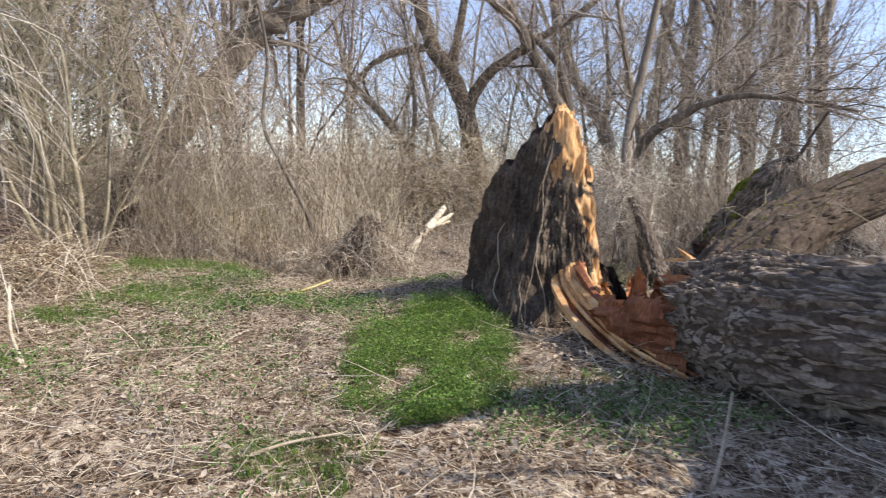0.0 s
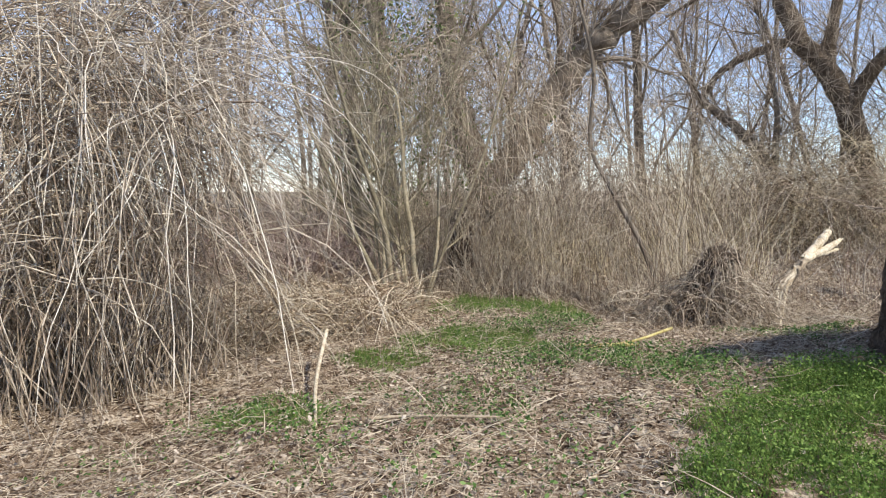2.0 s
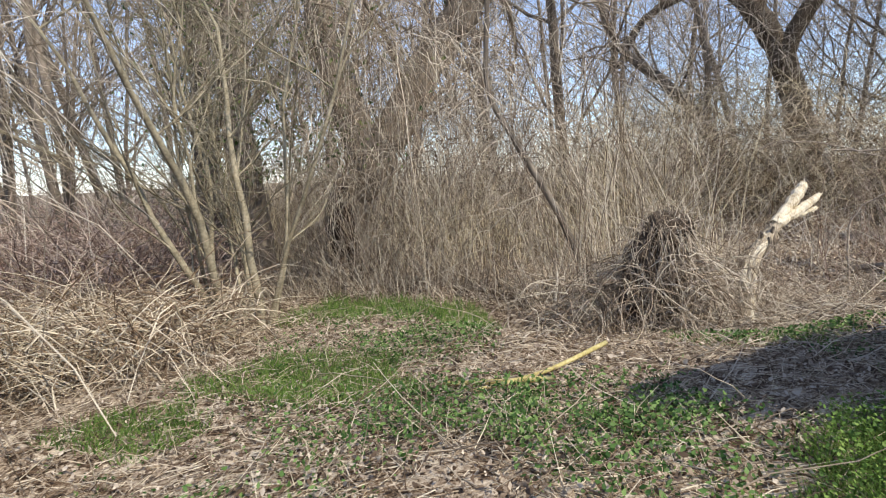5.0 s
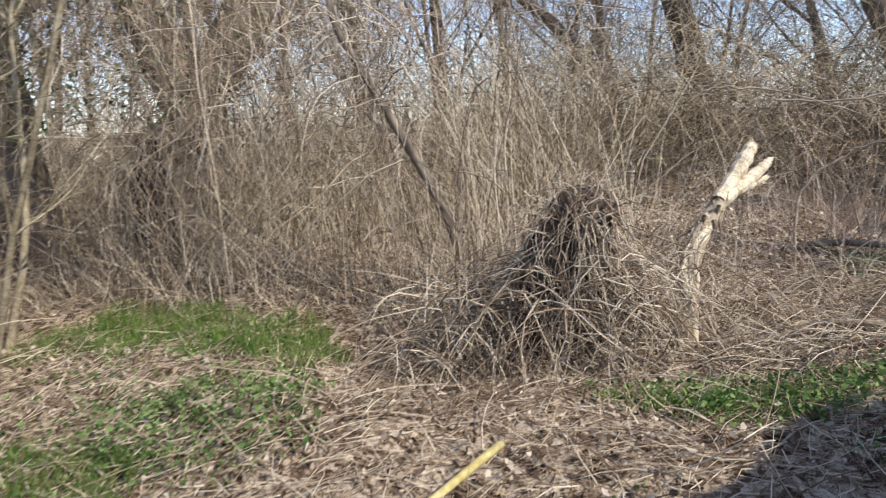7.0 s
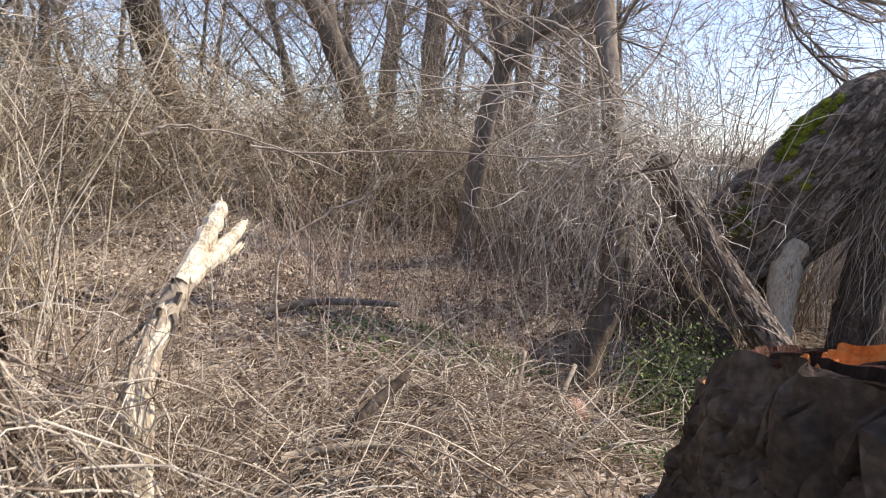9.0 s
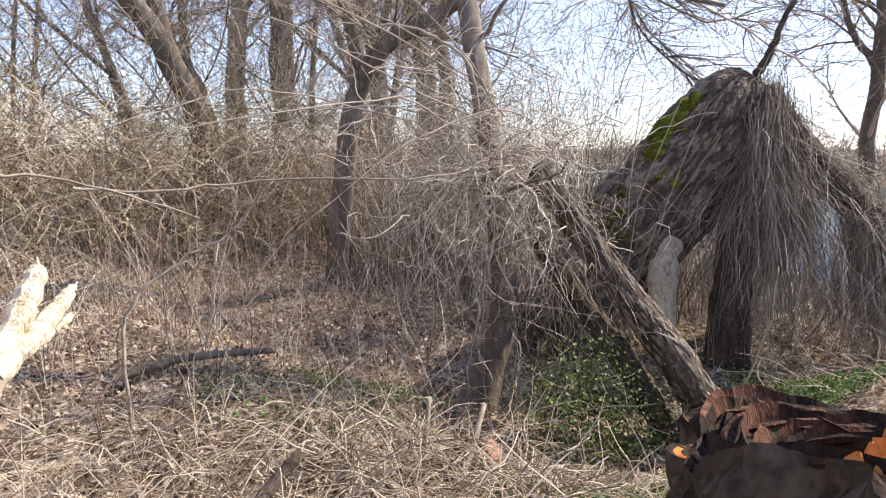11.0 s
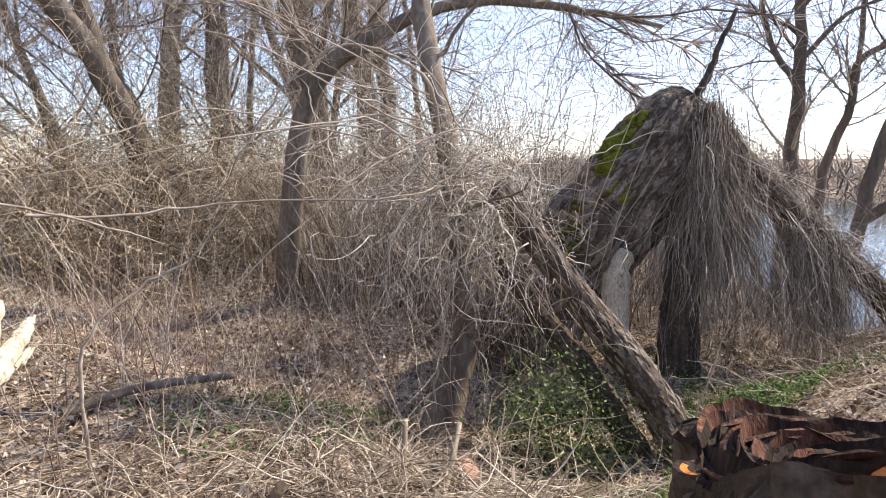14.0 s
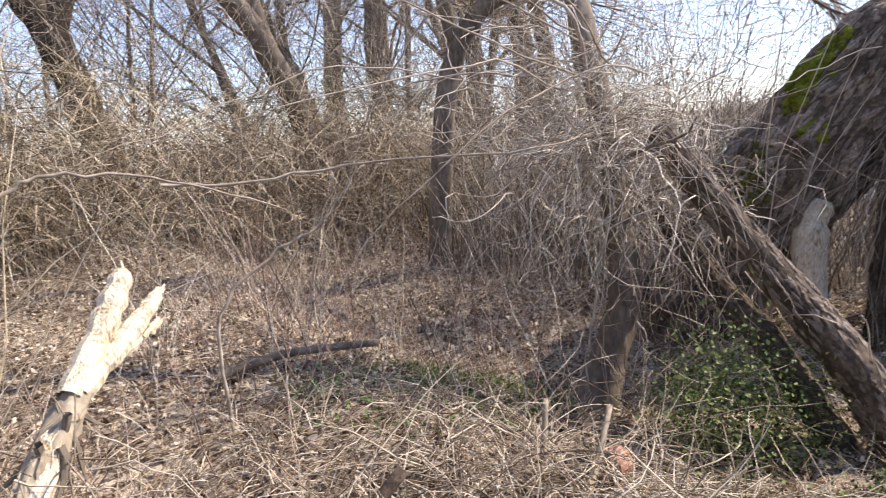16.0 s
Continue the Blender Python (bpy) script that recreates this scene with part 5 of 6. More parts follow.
p = np.stack((rng.uniform(-22, -8, n), rng.uniform(9, 23, n), 0.6 + 5.0 * rng.uniform(0, 1, n) ** 1.4), -1)
pieces.append(strands(rng, p, rng.normal(0, 1, (n, 3)) + (0, 0, 0.5), rng.uniform(0.5, 1.7, n), rng.uniform(0.004, 0.009, n), 3, 0.32))
stuff("twig_haze", "fine bare shrub twigs between the trees", "twigs", pieces, cane_grey)

# big bramble mound beside the start of the path
x, y = blob_points(rng, 2100, -6.1, 4.8, 1.45, 1.4)
stuff("bramble_mound", "tall mound of arching pale bramble canes", "brambles",
      [arcs(2100, (x, y), (0.9, 3.5), (-0.5, 0.7), (0.8, 2.8), (0.003, 0.009), 0.22, 0.42, 7)], cane)
n = 520
p = np.stack((rng.uniform(-6.6, -4.7, n), rng.uniform(4.2, 6.2, n), rng.uniform(1.9, 3.4, n)), -1)
d = np.stack((rng.uniform(0.1, 1.0, n), rng.normal(0, 0.5, n), rng.uniform(-0.1, 0.7, n)), -1)
stuff("bramble_mound", "long pale canes arching out of the bramble mound", "brambles", [strands(rng, p, d, rng.uniform(1.2, 3.2, n), rng.uniform(0.003, 0.007, n), 10, 0.13, 0.26, 0.5)], vine_pale)
x, y = blob_points(rng, 800, -6.3, 4.8, 1.2, 1.2)
stuff("bramble_mound", "dense inner brown stems of the bramble mound", "brambles", [stems_up(800, (x, y), (0.8, 3.4), (0.004, 0.010), 0.26, 0.05)], twig)
x, y = blob_points(rng, 2200, -6.4, 7.6, 1.9, 1.5)
stuff("bramble_bank", "low bank of flattened straw-coloured brambles", "brambles", [arcs(2200, (x, y), (0.0, 0.45), (0.2, 1.4), (0.4, 1.3), (0.004, 0.009), 0.15, 0.32, 6)], straw)
x, y = blob_points(rng, 1500, -8.5, 9.8, 2.4, 1.3)
stuff("bramble_bank", "brown brambles beside the pale-stemmed shrub", "brambles", [arcs(1500, (x, y), (0.0, 0.8), (0.4, 2), (0.6, 1.8), (0.005, 0.010), 0.15, 0.25, 6)], twig_red)

# brambles round the old stump and the broken branch
x, y = blob_points(rng, 480, -1.15, 9.8, 0.5, 0.4)
stuff("bramble_heap", "heap of dry canes piled over the old stump", "brambles", [arcs(480, (x, y), (0.1, 0.7), (-0.6, 0.6), (0.3, 1.0), (0.0025, 0.006), 0.24, 0.5, 7)], cane)
x, y = rng.uniform(-2.3, -0.75, 520), rng.uniform(9.35, 10.3, 520)
stuff("bramble_heap", "sprawling dry canes at the foot of the old stump", "brambles", [arcs(520, (x, y), (0.0, 0.5), (-0.3, 1.2), (0.4, 1.2), (0.003, 0.007), 0.2, 0.4, 7)], cane)
x, y = rng.uniform(-2.2, 1.8, 1700), rng.uniform(9.3, 11.2, 1700)
keep = ~((np.abs(x + 0.5) < 0.42) & (y < 10.25))
x, y = x[keep], y[keep]
stuff("bramble_heap", "tangle of low dry canes around the broken branch", "brambles", [arcs(len(x), (x, y), (0.0, 0.12), (0.1, 1.0), (0.25, 0.8), (0.002, 0.0048), 0.28, 0.35, 6)], cane)
x, y = rng.uniform(-2.6, -0.7, 170), rng.uniform(9.9, 11.5, 170)
stuff("thicket", "thin upright saplings near the broken branch", "thicket", [stems_up(170, (x, y), (0.8, 2.4), (0.003, 0.008), 0.12, 0.03, 0.18, 6)], cane)
x, y = rng.uniform(-2.1, -0.2, 760), rng.uniform(9.3, 10.6, 760)
keep = ~((np.abs(x + 0.62) < 0.22) & (y < 10.3))
x, y = x[keep], y[keep]
stuff("thicket", "pale dry canes standing round the broken branch", "thicket", [stems_up(len(x), (x, y), (0.3, 1.25), (0.002, 0.0048), 0.2, 0.05, 0.4, 6)], cane)
x, y = rng.uniform(-0.4, 2.2, 900), rng.uniform(9.2, 10.4, 900)
stuff("bramble_heap", "mat of dry canes between branch and cut log", "brambles", [arcs(900, (x, y), (0.0, 0.15), (0.0, 0.9), (0.3, 1.0), (0.002, 0.005), 0.25, 0.3, 7)], cane)

# canes hooked round the broken branch
p = np.array((-0.45, 10.3, 0.2)) + rng.normal(0, 1, (90, 3)) * (0.14, 0.16, 0.2)
stuff("bramble_heap", "dry canes hooked around the broken branch", "brambles", [strands(rng, p, rng.normal(0, 1, (90, 3)) + (0, 0, -0.5), rng.uniform(0.3, 0.8, 90), rng.uniform(0.002, 0.005, 90), 7, 0.28, 0.3)], cane)

# low dead weeds in the clearing behind the stump
x, y = rng.uniform(-1.5, 5.0, 4200), rng.uniform(10.8, 19, 4200)
stuff("dead_weeds", "low reddish-brown dead weeds in the clearing", "weeds", [stems_up(4200, (x, y), (0.1, 0.38), (0.002, 0.005), 0.3, 0.12, 0.9, 3)], twig_red)
x, y = rng.uniform(0.2, 4.5, 240), rng.uniform(10.6, 15, 240)
stuff("dead_weeds", "thin upright dead stems in the clearing", "weeds", [stems_up(240, (x, y), (0.5, 1.5), (0.003, 0.006), 0.12, 0.0, 0.15, 6)], twig_red)

x, y = rng.uniform(-1.2, 5.2, 700), rng.uniform(11.2, 18.5, 700)
stuff("dead_weeds", "pale thin dead stems across the clearing", "weeds", [stems_up(700, (x, y), (0.4, 1.5), (0.002, 0.005), 0.2, 0.03, 0.35, 6)], vine_pale)
x, y = rng.uniform(-3, 7, 2600), rng.uniform(16.4, 19.5, 2600)
stuff("bramble_thicket", "straw-coloured canes along the back of the clearing", "thicket", [arcs(2600, (x, y), (0.1, 2.0), (-0.3, 1.8), (0.5, 1.5), (0.004, 0.008), 0.3, 0.2, 4)], straw)
# straw-pale litter added to brighten the far clearing
x, y = rng.uniform(-1.5, 5.0, 6000), rng.uniform(12, 18.5, 6000)
p = on_ground(x, y, 0.03)
stuff("leaf_litter", "pale leaves and stalks added to brighten the far side of the clearing", "leaves", [leaves(rng, p, rng.uniform(0.03, 0.07, 6000), 0.8)], straw)

# tangle of pale twigs round the slim tree
n = 680
c = np.array((2.95, 11.2, 1.05))
p = c + rng.normal(0, 1, (n, 3)) * (0.36, 0.34, 0.34)
d = rng.normal(0, 1, (n, 3)) * (1, 1, 0.7)
stuff("vine_tangle", "tangle of pale curling vines around a slim tree", "vines",
      [strands(rng, p, d, rng.uniform(0.4, 1.6, n), rng.uniform(0.002, 0.0055, n), 12, 0.4, 0.07),
       hanging(rng, 160, ((2.6, 11.0, 1.2), (3.0, 11.0, 0.9), (3.4, 10.8, 0.5), (3.4, 10.5, 0.3)), 0.16, (0.5, 1.4), (0.003, 0.006), 0.28, 8, 0.4, 0.6)], vine_pale)
for k in range(10):
    geo = Geo()
    way = (-1, rng.uniform(-0.5, 0.5), rng.uniform(0.1, 0.6)) if k < 11 else (rng.normal(0, 1), -0.6, 0.4)
    pts = wander(rng, c + rng.normal(0, 0.2, 3) + (0, 0, 0.35), way, rng.uniform(1.4, 3.4), 14, 0.13, -0.07)
    geo.tube(pts, np.linspace(0.007, 0.002, 15), 5)
    ob = part("arching_twig", geo.mesh("arching_twig"), cane_grey if k % 3 else twig)
    tagged(ob, "long arching bare twig from the vine tangle", "branch", "arching twigs")

LONG = [([(-0.32, 11.29, 1.24), (-0.13, 11.29, 1.29), (0.32, 11.24, 1.19), (0.79, 11.1, 0.97)], 0.010, twig), ([(0.40, 11.5, -0.2), (0.46, 11.5, 0.44), (0.78, 11.48, 0.69), (1.03, 11.42, 0.8), (1.18, 11.38, 0.94), (1.32, 11.33, 1.11)], 0.011, twig),
        ([(2.95, 11.2, 1.3), (2.74, 11.06, 1.74), (2.57, 11.21, 1.95), (2.31, 11.42, 2.05), (2.05, 11.64, 1.88), (1.85, 11.79, 1.6), (1.63, 11.92, 1.24)], 0.014, cane_grey),
        ([(2.78, 10.91, 0.63), (2.69, 10.93, 0.36), (2.55, 10.91, -0.01), (2.44, 10.9, -0.27), (2.4, 10.85, -0.5)], 0.013, bark_pale), ([(0.33, 11.67, 1.15), (0.8, 11.52, 1.1), (1.33, 11.28, 1.11), (2.05, 10.74, 1.07), (2.8, 11.0, 1.1)], 0.010, twig),
        ([(3.25, 9.45, -0.75), (3.21, 9.39, -0.42), (3.44, 9.31, 0.04), (3.56, 9.3, 0.43)], 0.008, bark_pale), ([(3.05, 9.36, -0.8), (3.01, 9.38, -0.35), (3.03, 9.5, -0.21), (3.1, 9.61, 0.08)], 0.008, bark_pale)]
for line, r, mat in LONG:
    geo = Geo()
    pts = smooth_path(line, 6)
    geo.tube(pts + rng.normal(0, 0.006, pts.shape), np.linspace(r, r * 0.4, len(pts)), 6)
    limb_twig = part("arching_twig", geo.mesh("arching_twig"), mat)
    tagged(limb_twig, "long bare twig curving beside the vine tangle", "branch", "arching twigs")

p = np.array((2.9, 10.6, 0.1)) + rng.normal(0, 1, (130, 3)) * (0.35, 0.3, 0.4)
stuff("vine_tangle", "dark fine vines hanging between poles and slim tree", "vines", [strands(rng, p, rng.normal(0, 0.5, (130, 3)) - (0, 0, 0.6), rng.uniform(0.4, 1.1, 130), rng.uniform(0.002, 0.004, 130), 9, 0.3, 0.2)], twig)

x, y = rng.uniform(4.3, 7.2, 800), rng.uniform(7.4, 9.7, 800)
stuff("bramble_heap", "low grey brambles and twigs on the bank below the arch", "brambles", [arcs(800, (x, y), (0.0, 0.15), (-0.1, 0.9), (0.3, 1.0), (0.002, 0.006), 0.28, 0.3, 6)], cane_grey)

# bank bushes towards the river
x, y = rng.uniform(6.2, 12.5, 2600), rng.uniform(5, 17, 2600)
stuff("thicket", "thin bare bushes on the river bank", "thicket", [stems_up(2600, (x, y), (0.3, 1.3), (0.005, 0.010), 0.18, 0.03, 0.5)], twig)
x, y = rng.uniform(4.6, 7.5, 1500), rng.uniform(11, 16, 1500)
stuff("thicket", "brown seed-headed reeds behind the arch", "thicket", [stems_up(1500, (x, y), (0.9, 2.9), (0.005, 0.011), 0.14, 0.02, 0.2, 5)], cane_grey)
u, v2 = rng.uniform(48, 66, 3600), rng.uniform(-50, 110, 3600)
rough_way = rng.normal(0, 0.7, (3600, 3)) + (0, 0, 0.9)
far = on_ground(u + np.where(v2 > 10, 0.9, 0.2) * (v2 - 10), v2, 0)
stuff("far_woods", "bare grey woods on the opposite river bank", "woods", [strands(rng, far, rough_way, rng.uniform(2.0, 6.5, 3600), rng.uniform(0.04, 0.10, 3600), 3, 0.45)], twig)


# ---- shrub with pale stems ----
def build_shrub():
    shrub = thing("shrub", "tall multi-stemmed shrub with pale olive bark", "shrub", at=(-5.4, 9.35, float(ground_z(-5.4, 9.35))))
    rng = np.random.default_rng(61)
    tips = []
    for s in range(11):
        a = rng.uniform(0, 2 * np.pi)
        spread = rng.uniform(0.08, 0.5)
        start = (0.22 * math.cos(a), 0.22 * math.sin(a), -0.1)
        pts = wander(rng, start, (spread * math.cos(a), spread * math.sin(a), 1), rng.uniform(3.4, 6.0), 11, 0.10, 0.03)
        geo = Geo()
        r = rng.uniform(0.022, 0.055)
        geo.tube(pts, np.linspace(r, 0.008, 12), 7)
        stem = part("stem", geo.mesh("stem"), bark_olive, shrub)
        for b in range(7):
            q = rng.integers(2, 11)
            sub = wander(rng, pts[q], (rng.normal(0, 0.7), rng.normal(0, 0.7), 0.9), rng.uniform(0.7, 2.0), 6, 0.12, 0.03)
            geo = Geo()
            geo.tube(sub, np.linspace(0.012, 0.004, 7), 4)
            part("branch", geo.mesh("branch"), bark_olive, stem)
            tips += [(sub[u], sub[u] - sub[u - 1]) for u in range(1, 7)]
    pick = rng.integers(0, len(tips), 1800)
    starts = np.array([tips[i][0] for i in pick])
    ways = np.array([tips[i][1] / np.linalg.norm(tips[i][1]) for i in pick]) + rng.normal(0, 0.6, (1800, 3))
    geo = Geo()
    geo.add(*strands(rng, starts, ways, rng.uniform(0.2, 0.9, 1800), rng.uniform(0.003, 0.006, 1800), 3, 0.2))
    part("crown", geo.mesh("crown"), bark_olive, shrub)


build_shrub()
pole("leaning_sapling", "thin dark crooked sapling in the vine curtain", "sapling", [(-1.95, 10.7, -0.3), (-2.25, 10.8, 0.7), (-2.7, 10.9, 1.6), (-3.0, 11.0, 2.3), (-2.9, 11, 3.4), (-3.1, 11, 4.6)], [0.045, 0.04, 0.035, 0.03, 0.028, 0.02], bark_far, 10, 0.003)

# ---- ivy ----
pieces = []
for dx, dy, dz, rx, rz, n in ((0, 0, 0, 0.34, 0.32, 1500), (0.28, -0.1, -0.12, 0.30, 0.22, 1000), (-0.26, 0.05, -0.1, 0.24, 0.28, 800), (0.05, -0.2, -0.28, 0.34, 0.16, 900), (0.42, -0.25, -0.3, 0.2, 0.14, 400)):
    a = rng.normal(0, 1, (n, 3))
    p = np.array((2.78 + dx, 10.2 + dy, -0.38 + dz)) + a * (rx * 0.6, rx * 0.5, rz * 0.6)
    p[:, 2] = np.maximum(p[:, 2], ground_z(p[:, 0], p[:, 1]) + 0.02)
    pieces.append(leaves(rng, p, rng.uniform(0.014, 0.034, n), 0.9))
stuff("ivy_bush", "dense green ivy bush at the foot of the slim tree", "ivy", pieces, ivy)
p = np.array((2.75, 10.35, -0.5)) + rng.normal(0, 1, (80, 3)) * (0.35, 0.25, 0.22)
stuff("dry_canes", "thin dry canes through the ivy bush", "canes", [strands(rng, p, rng.normal(0, 1, (80, 3)), rng.uniform(0.3, 0.9, 80), rng.uniform(0.002, 0.005, 80), 6, 0.3, 0.15)], cane_grey)
n = 3800
p = np.stack((rng.normal(-6.9, 1.1, n), rng.normal(12.0, 0.5, n), rng.uniform(1.6, 7, n)), -1)
stuff("ivy_leaves", "sparse ivy leaves climbing the willow trunks", "ivy", [leaves(rng, p, rng.uniform(0.05, 0.09, n), 0.9)], ivy)

# ---- sticks lying about ----
STICKS = [((-4.03, 5.93, 0.42), (-3.55, 5.2, 0.18), (-3.03, 4.57, 0.06), 0.017, "bleached"), ((-3.1, 4.6, 0.07), (-2.5, 4.9, 0.09), (-1.9, 5.1, 0.08), 0.012, "pale"),
          ((-1.40, 8.05, 0.12), (-1.68, 7.6, 0.07), (-2.0, 7.25, 0.06), 0.016, "yellow"), ((-1.6, 7.5, 0.06), (-1.95, 7.42, 0.06), (-2.25, 7.4, 0.05), 0.018, "yellow"),
          ((-0.98, 3.14, 0.06), (-0.8, 3.25, 0.08), (-0.55, 3.42, 0.06), 0.010, "pale"), ((1.26, 2.88, 0.0), (1.4, 3.1, 0.12), (1.62, 3.5, 0.26), 0.011, "pale"),
          ((-2.6, 8.4, 0.04), (-2.8, 8.5, 0.06), (-3.1, 8.55, 0.05), 0.03, "pale"), ((0.55, 12.4, -0.2), (1.0, 12.3, -0.16), (1.6, 12.1, -0.22), 0.035, "grey"),
          ((0.0, 9.9, -0.1), (0.35, 9.75, -0.06), (0.6, 9.6, -0.14), 0.022, "pale"), ((0.2, 9.95, -0.25), (0.45, 10.02, -0.04), (0.68, 10.05, 0.09), 0.036, "rotten"),
          ((1.35, 10.1, -0.35), (1.42, 10.15, -0.2), (1.52, 10.22, 0.0), 0.018, "pale"), ((1.45, 9.95, -0.35), (1.6, 10.0, -0.25), (1.8, 10.1, -0.1), 0.02, "pale")]
NAMES = {"bleached": (wood_bleached, "bare bleached stick leaning over dead grass"), "pale": (bark_pale, "pale dry stick lying in dead grass"),
         "yellow": (yellow_bark, "yellowish lichen-covered stick on the ground"), "rotten": (bark_shade, "dark rotten branch stub rising from the brambles"), "grey": (bark_grey, "grey fallen branch on the ground")}
for p, q, r, radius, look_of in STICKS:
    geo = Geo()
    pts = smooth_path((p, q, r), 5)
    geo.tube(pts, np.linspace(radius, radius * 0.7, len(pts)), 8)
    ob = part("stick", geo.mesh("stick"), NAMES[look_of][0])
    tagged(ob, NAMES[look_of][1], "stick")

cut, _ = pole("cut_log", "short fallen log with a raw pink broken end", "log", [(0.7, 10.1, -0.38), (1.2, 10.1, -0.36), (1.72, 10.08, -0.38)], [0.10, 0.11, 0.10], bark_shade)
geo = Geo()
geo.tube(np.array(((1.66, 10.08, -0.38), (1.76, 10.07, -0.38), (1.83, 10.06, -0.37))), (0.10, 0.09, 0.07), 8)
part("broken_end", geo.mesh("broken_end", False), wood_pink, cut, "raw pinkish broken wood")
pole("mossy_log", "low moss-dusted log lying behind the stump", "log", [(4.0, 9.4, -0.84), (4.45, 8.85, -0.84), (4.75, 8.45, -0.86), (5.1, 8.0, -0.9)], [0.15, 0.17, 0.18, 0.18], bark_grey, 20, 0.02)
pole("old_log_piece", "short rotten log piece under brambles", "log", [(-0.3, 10.65, -0.3), (-0.12, 10.7, -0.28), (0.06, 10.74, -0.26)], [0.09, 0.1, 0.08], bark_shade)

# ---- ground cover ----
# green patches: centre, radii, blades, height
PATCHES = [(-3.3, 7.55, 0.75, 0.55, 3400, 0.14), (-3.6, 4.75, 0.5, 0.4, 1800, 0.10), (-3.9, 6.6, 0.45, 0.35, 1200, 0.12), (-0.75, 3.2, 0.4, 0.3, 1300, 0.09),
           (1.1, 4.0, 0.9, 0.5, 1300, 0.10), (-4.4, 10.0, 0.7, 0.7, 2000, 0.16), (-3.2, 9.7, 0.5, 0.5, 1500, 0.16), (2.2, 11.6, 0.6, 0.6, 1500, 0.12), (4.4, 9.5, 0.7, 0.5, 1100, 0.14), (-0.5, 8.9, 0.5, 0.3, 1300, 0.1), (2.3, 9.5, 0.5, 0.3, 1200, 0.12)]
pieces = []
for cx, cy, rx, ry, n, h in PATCHES:
    x, y = blob_points(rng, n, cx, cy, rx, ry)
    d = np.stack((rng.normal(0, 0.45, n), rng.normal(0, 0.45, n), np.ones(n)), -1)
    pieces.append(strands(rng, on_ground(x, y, -0.01), d, rng.uniform(0.4, 1.0, n) * h, rng.uniform(0.002, 0.004, n), 1, 0.25, 0.15))


def lush(n):
    """Points of the big green patch: a ragged four-sided plot with thin spots."""
    y = rng.uniform(3.6, 7.0, n)
    left = np.interp(y, (3.6, 4.1, 5.4, 6.3, 7.0), (-0.35, -0.62, -0.74, -0.55, -0.2)) + 0.07 * np.sin(y * 9) + 0.05 * np.sin(y * 23 + 1)
    right = np.interp(y, (3.6, 4.1, 5.5, 7.0), (0.05, 0.4, 0.52, 0.6)) + 0.07 * np.sin(y * 11 + 2) + 0.04 * np.sin(y * 27)
    x = left + (right - left) * rng.uniform(-0.02, 1.02, n) + rng.normal(0, 0.035, n)
    thin = np.array([noise.noise(Vector((a * 2.6, b * 2.6, 4.4))) for a, b in zip(x, y)])
    keep = thin + rng.normal(0, 0.1, n) > -0.42
    return x[keep], y[keep], thin[keep]


x, y, thin = lush(13000)
n = len(x)
d = np.stack((rng.normal(0, 0.5, n), rng.normal(0, 0.5, n), np.ones(n)), -1)
pieces.append(strands(rng, on_ground(x, y, -0.01), d, rng.uniform(0.06, 0.15, n) * (1 + 0.9 * thin), rng.uniform(0.0015, 0.003, n), 2, 0.3, 0.2))
x, y, thin = lush(24000)
p = on_ground(x, y, 0)
p[:, 2] += rng.uniform(0.01, 0.15, len(x)) * (1 + 0.9 * thin)
pieces.append(leaves(rng, p, rng.uniform(0.008, 0.022, len(x)), 0.8))
stuff("grass_patches", "fresh green grass and cleavers in patches", "grass", pieces, grass)
pieces = []
for cx, cy, rx, ry, n in ((-1.55, 7.0, 0.9, 0.55, 1800), (3.6, 9.3, 0.9, 0.4, 1600), (5.2, 9.0, 1.2, 0.6, 900), (-2.3, 6.7, 0.5, 0.5, 350), (-2.8, 8.4, 0.6, 0.5, 900), (-1.0, 6.6, 0.6, 0.6, 700), (-0.4, 8.8, 0.6, 0.35, 900), (-2.4, 5.6, 0.6, 0.6, 500), (-2.9, 7.2, 0.9, 0.7, 350), (-1.8, 4.6, 0.9, 0.9, 500), (0.9, 3.6, 0.9, 0.5, 900),
                          (-3.4, 4.6, 0.7, 0.6, 500), (1.6, 11.4, 1.0, 0.8, 700), (2.0, 9.4, 0.7, 0.5, 700), (-3.4, 8.6, 1.0, 0.8, 500), (5.0, 9.6, 1.4, 0.9, 700)):
    n = int(n * 1.6)
    x, y = blob_points(rng, n, cx, cy, rx, ry)
    p = on_ground(x, y, 0)
    p[:, 2] += rng.uniform(0.02, 0.13, n)
    pieces.append(leaves(rng, p, rng.uniform(0.014, 0.034, n), 0.7))
for k in range(46):
    x, y = blob_points(rng, 90, rng.uniform(-4.5, 1.5), rng.uniform(2.0, 9.0), rng.uniform(0.15, 0.5), rng.uniform(0.15, 0.4))
    p = on_ground(x, y, 0)
    p[:, 2] += rng.uniform(0.01, 0.08, 90)
    pieces.append(leaves(rng, p, rng.uniform(0.012, 0.03, 90), 0.7))
stuff("nettle_leaves", "low dark green nettle and ground-ivy leaves", "weeds", pieces, nettle)


def meadow(n):
    """Points thickest along the walk."""
    x = np.concatenate((rng.uniform(-6.5, 3.0, n // 2), rng.normal(-1.5, 2.4, n - n // 2)))
    y = np.concatenate((rng.uniform(1.6, 12, n // 2), rng.uniform(2.0, 9.5, n - n // 2)))
    inside = ((x + 0.05) / 0.72) ** 2 + ((y - 5.15) / 1.75) ** 2 < 1
    keep = ~inside | (rng.uniform(0, 1, n) < 0.12)
    return x[keep], y[keep]


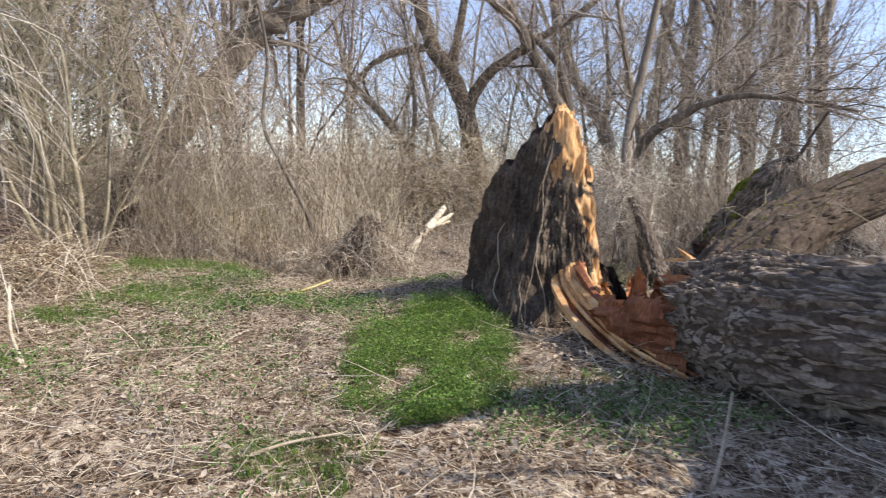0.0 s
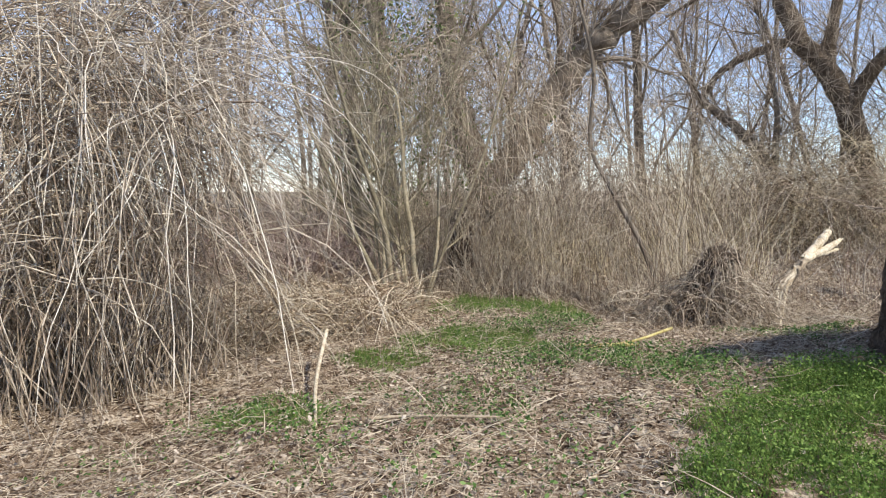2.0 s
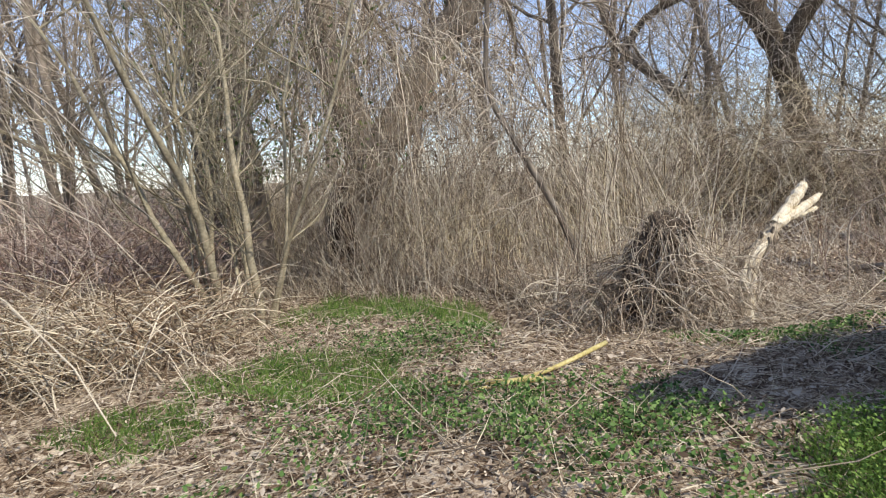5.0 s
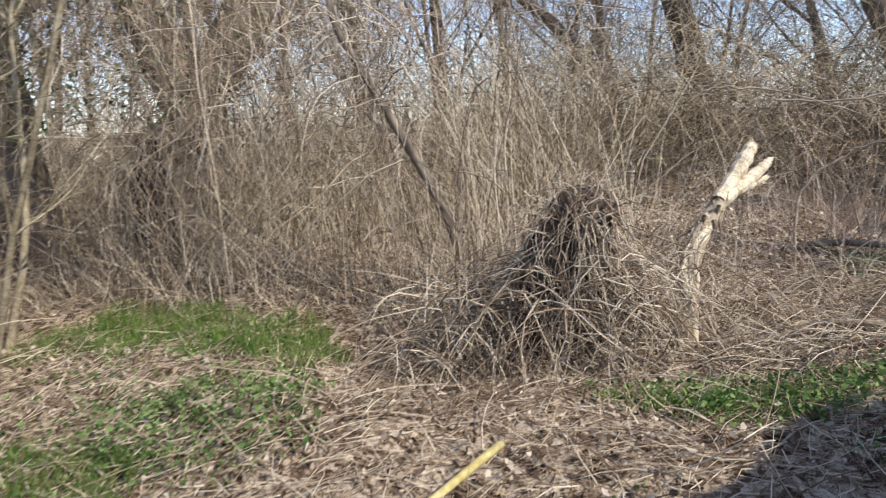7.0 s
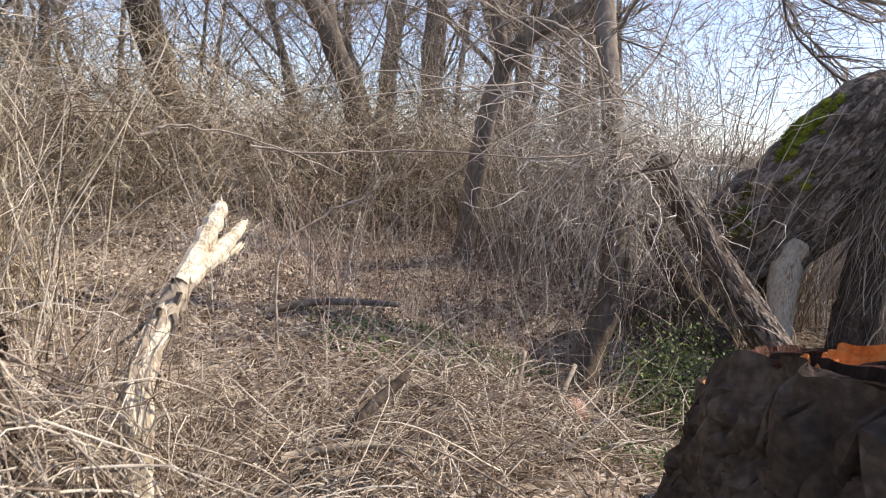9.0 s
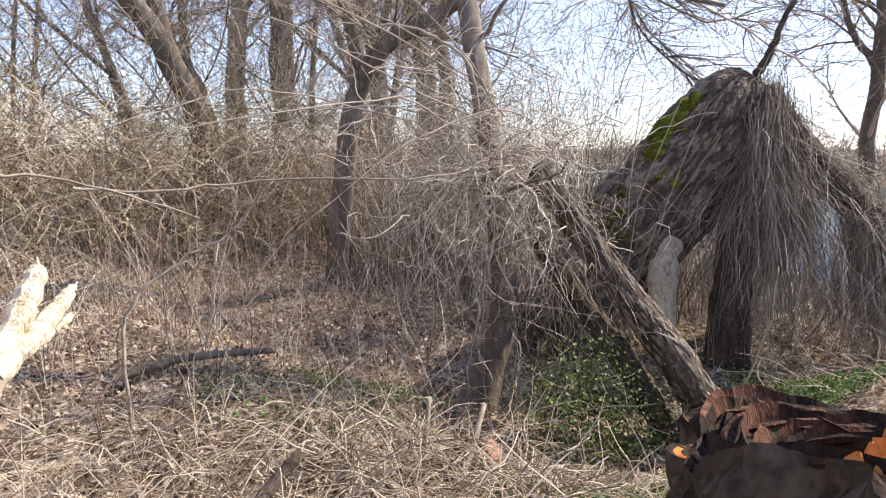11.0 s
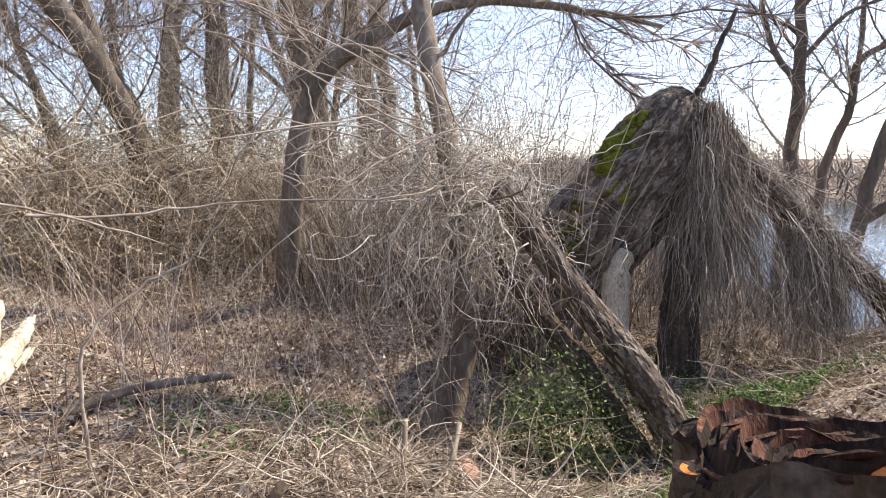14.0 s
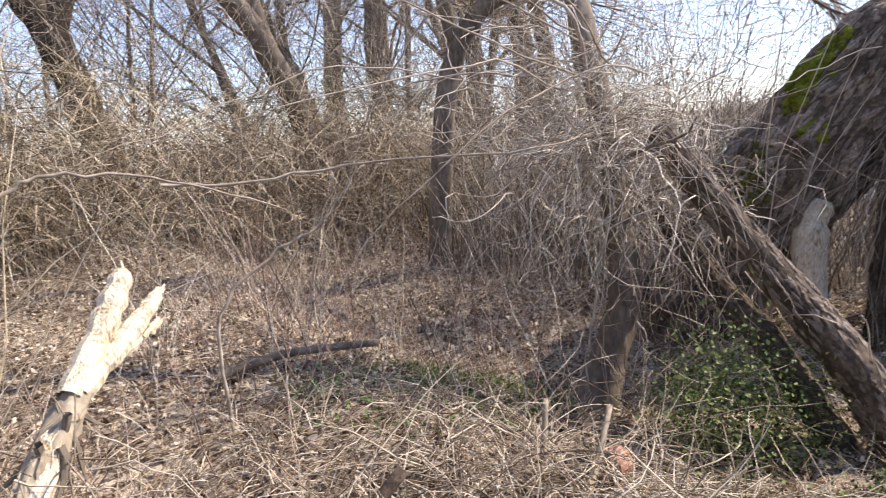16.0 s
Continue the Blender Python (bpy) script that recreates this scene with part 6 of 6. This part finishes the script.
x, y = meadow(25000)
n = len(x)
d = np.stack((rng.normal(0, 1, n), rng.normal(0, 1, n), rng.uniform(-0.05, 0.45, n)), -1)
p = on_ground(x, y, 0)
p[:, 2] += rng.uniform(0.0, 0.06, n)
stuff("dead_grass", "matted straw-coloured dead grass and stems", "dead grass", [strands(rng, p, d, rng.uniform(0.05, 0.28, n), rng.uniform(0.0014, 0.0036, n), 2, 0.35, 0.12)], straw)
x, y = meadow(30000)
p = on_ground(x, y, 0)
p[:, 2] += rng.uniform(0.0, 0.07, len(x))
stuff("leaf_litter", "dry brown and pale fallen leaves", "leaves", [leaves(rng, p, 0.010 + 0.034 * rng.uniform(0, 1, len(x)) ** 1.8, 0.9)], dead_leaf)
x, y = meadow(1500)
n = len(x)
p = on_ground(x, y, 0.01)
d = np.stack((rng.normal(0, 1, n), rng.normal(0, 1, n), rng.uniform(-0.02, 0.25, n)), -1)
stuff("dead_stems", "longer dry stalks scattered over the meadow", "dead stems", [strands(rng, p, d, rng.uniform(0.3, 0.9, n), rng.uniform(0.003, 0.006, n), 5, 0.15, 0.08)], cane)
x, y = np.concatenate((rng.uniform(-2.0, 6.5, 11000), rng.uniform(2.2, 8, 1700))), np.concatenate((rng.uniform(9.2, 19.5, 11000), rng.uniform(6, 10, 1700)))
n = len(x)
p = on_ground(x, y, 0.0)
d = np.stack((rng.normal(0, 1, n), rng.normal(0, 1, n), rng.uniform(0, 0.5, n)), -1)
stuff("dead_grass", "matted dead grass and litter in the clearing", "dead grass", [strands(rng, p, d, rng.uniform(0.12, 0.45, n), rng.uniform(0.002, 0.0045, n), 2, 0.3, 0.12)], straw)

x, y = np.concatenate((rng.uniform(-2.0, 6.5, 13000), rng.uniform(2.2, 8, 3500))), np.concatenate((rng.uniform(9.2, 19.5, 13000), rng.uniform(6, 10, 3500)))
p = on_ground(x, y, 0)
p[:, 2] += rng.uniform(0.0, 0.06, len(x))
stuff("leaf_litter", "pinkish brown fallen leaves in the clearing", "leaves", [leaves(rng, p, rng.uniform(0.02, 0.055, len(x)), 0.7)], dead_leaf)
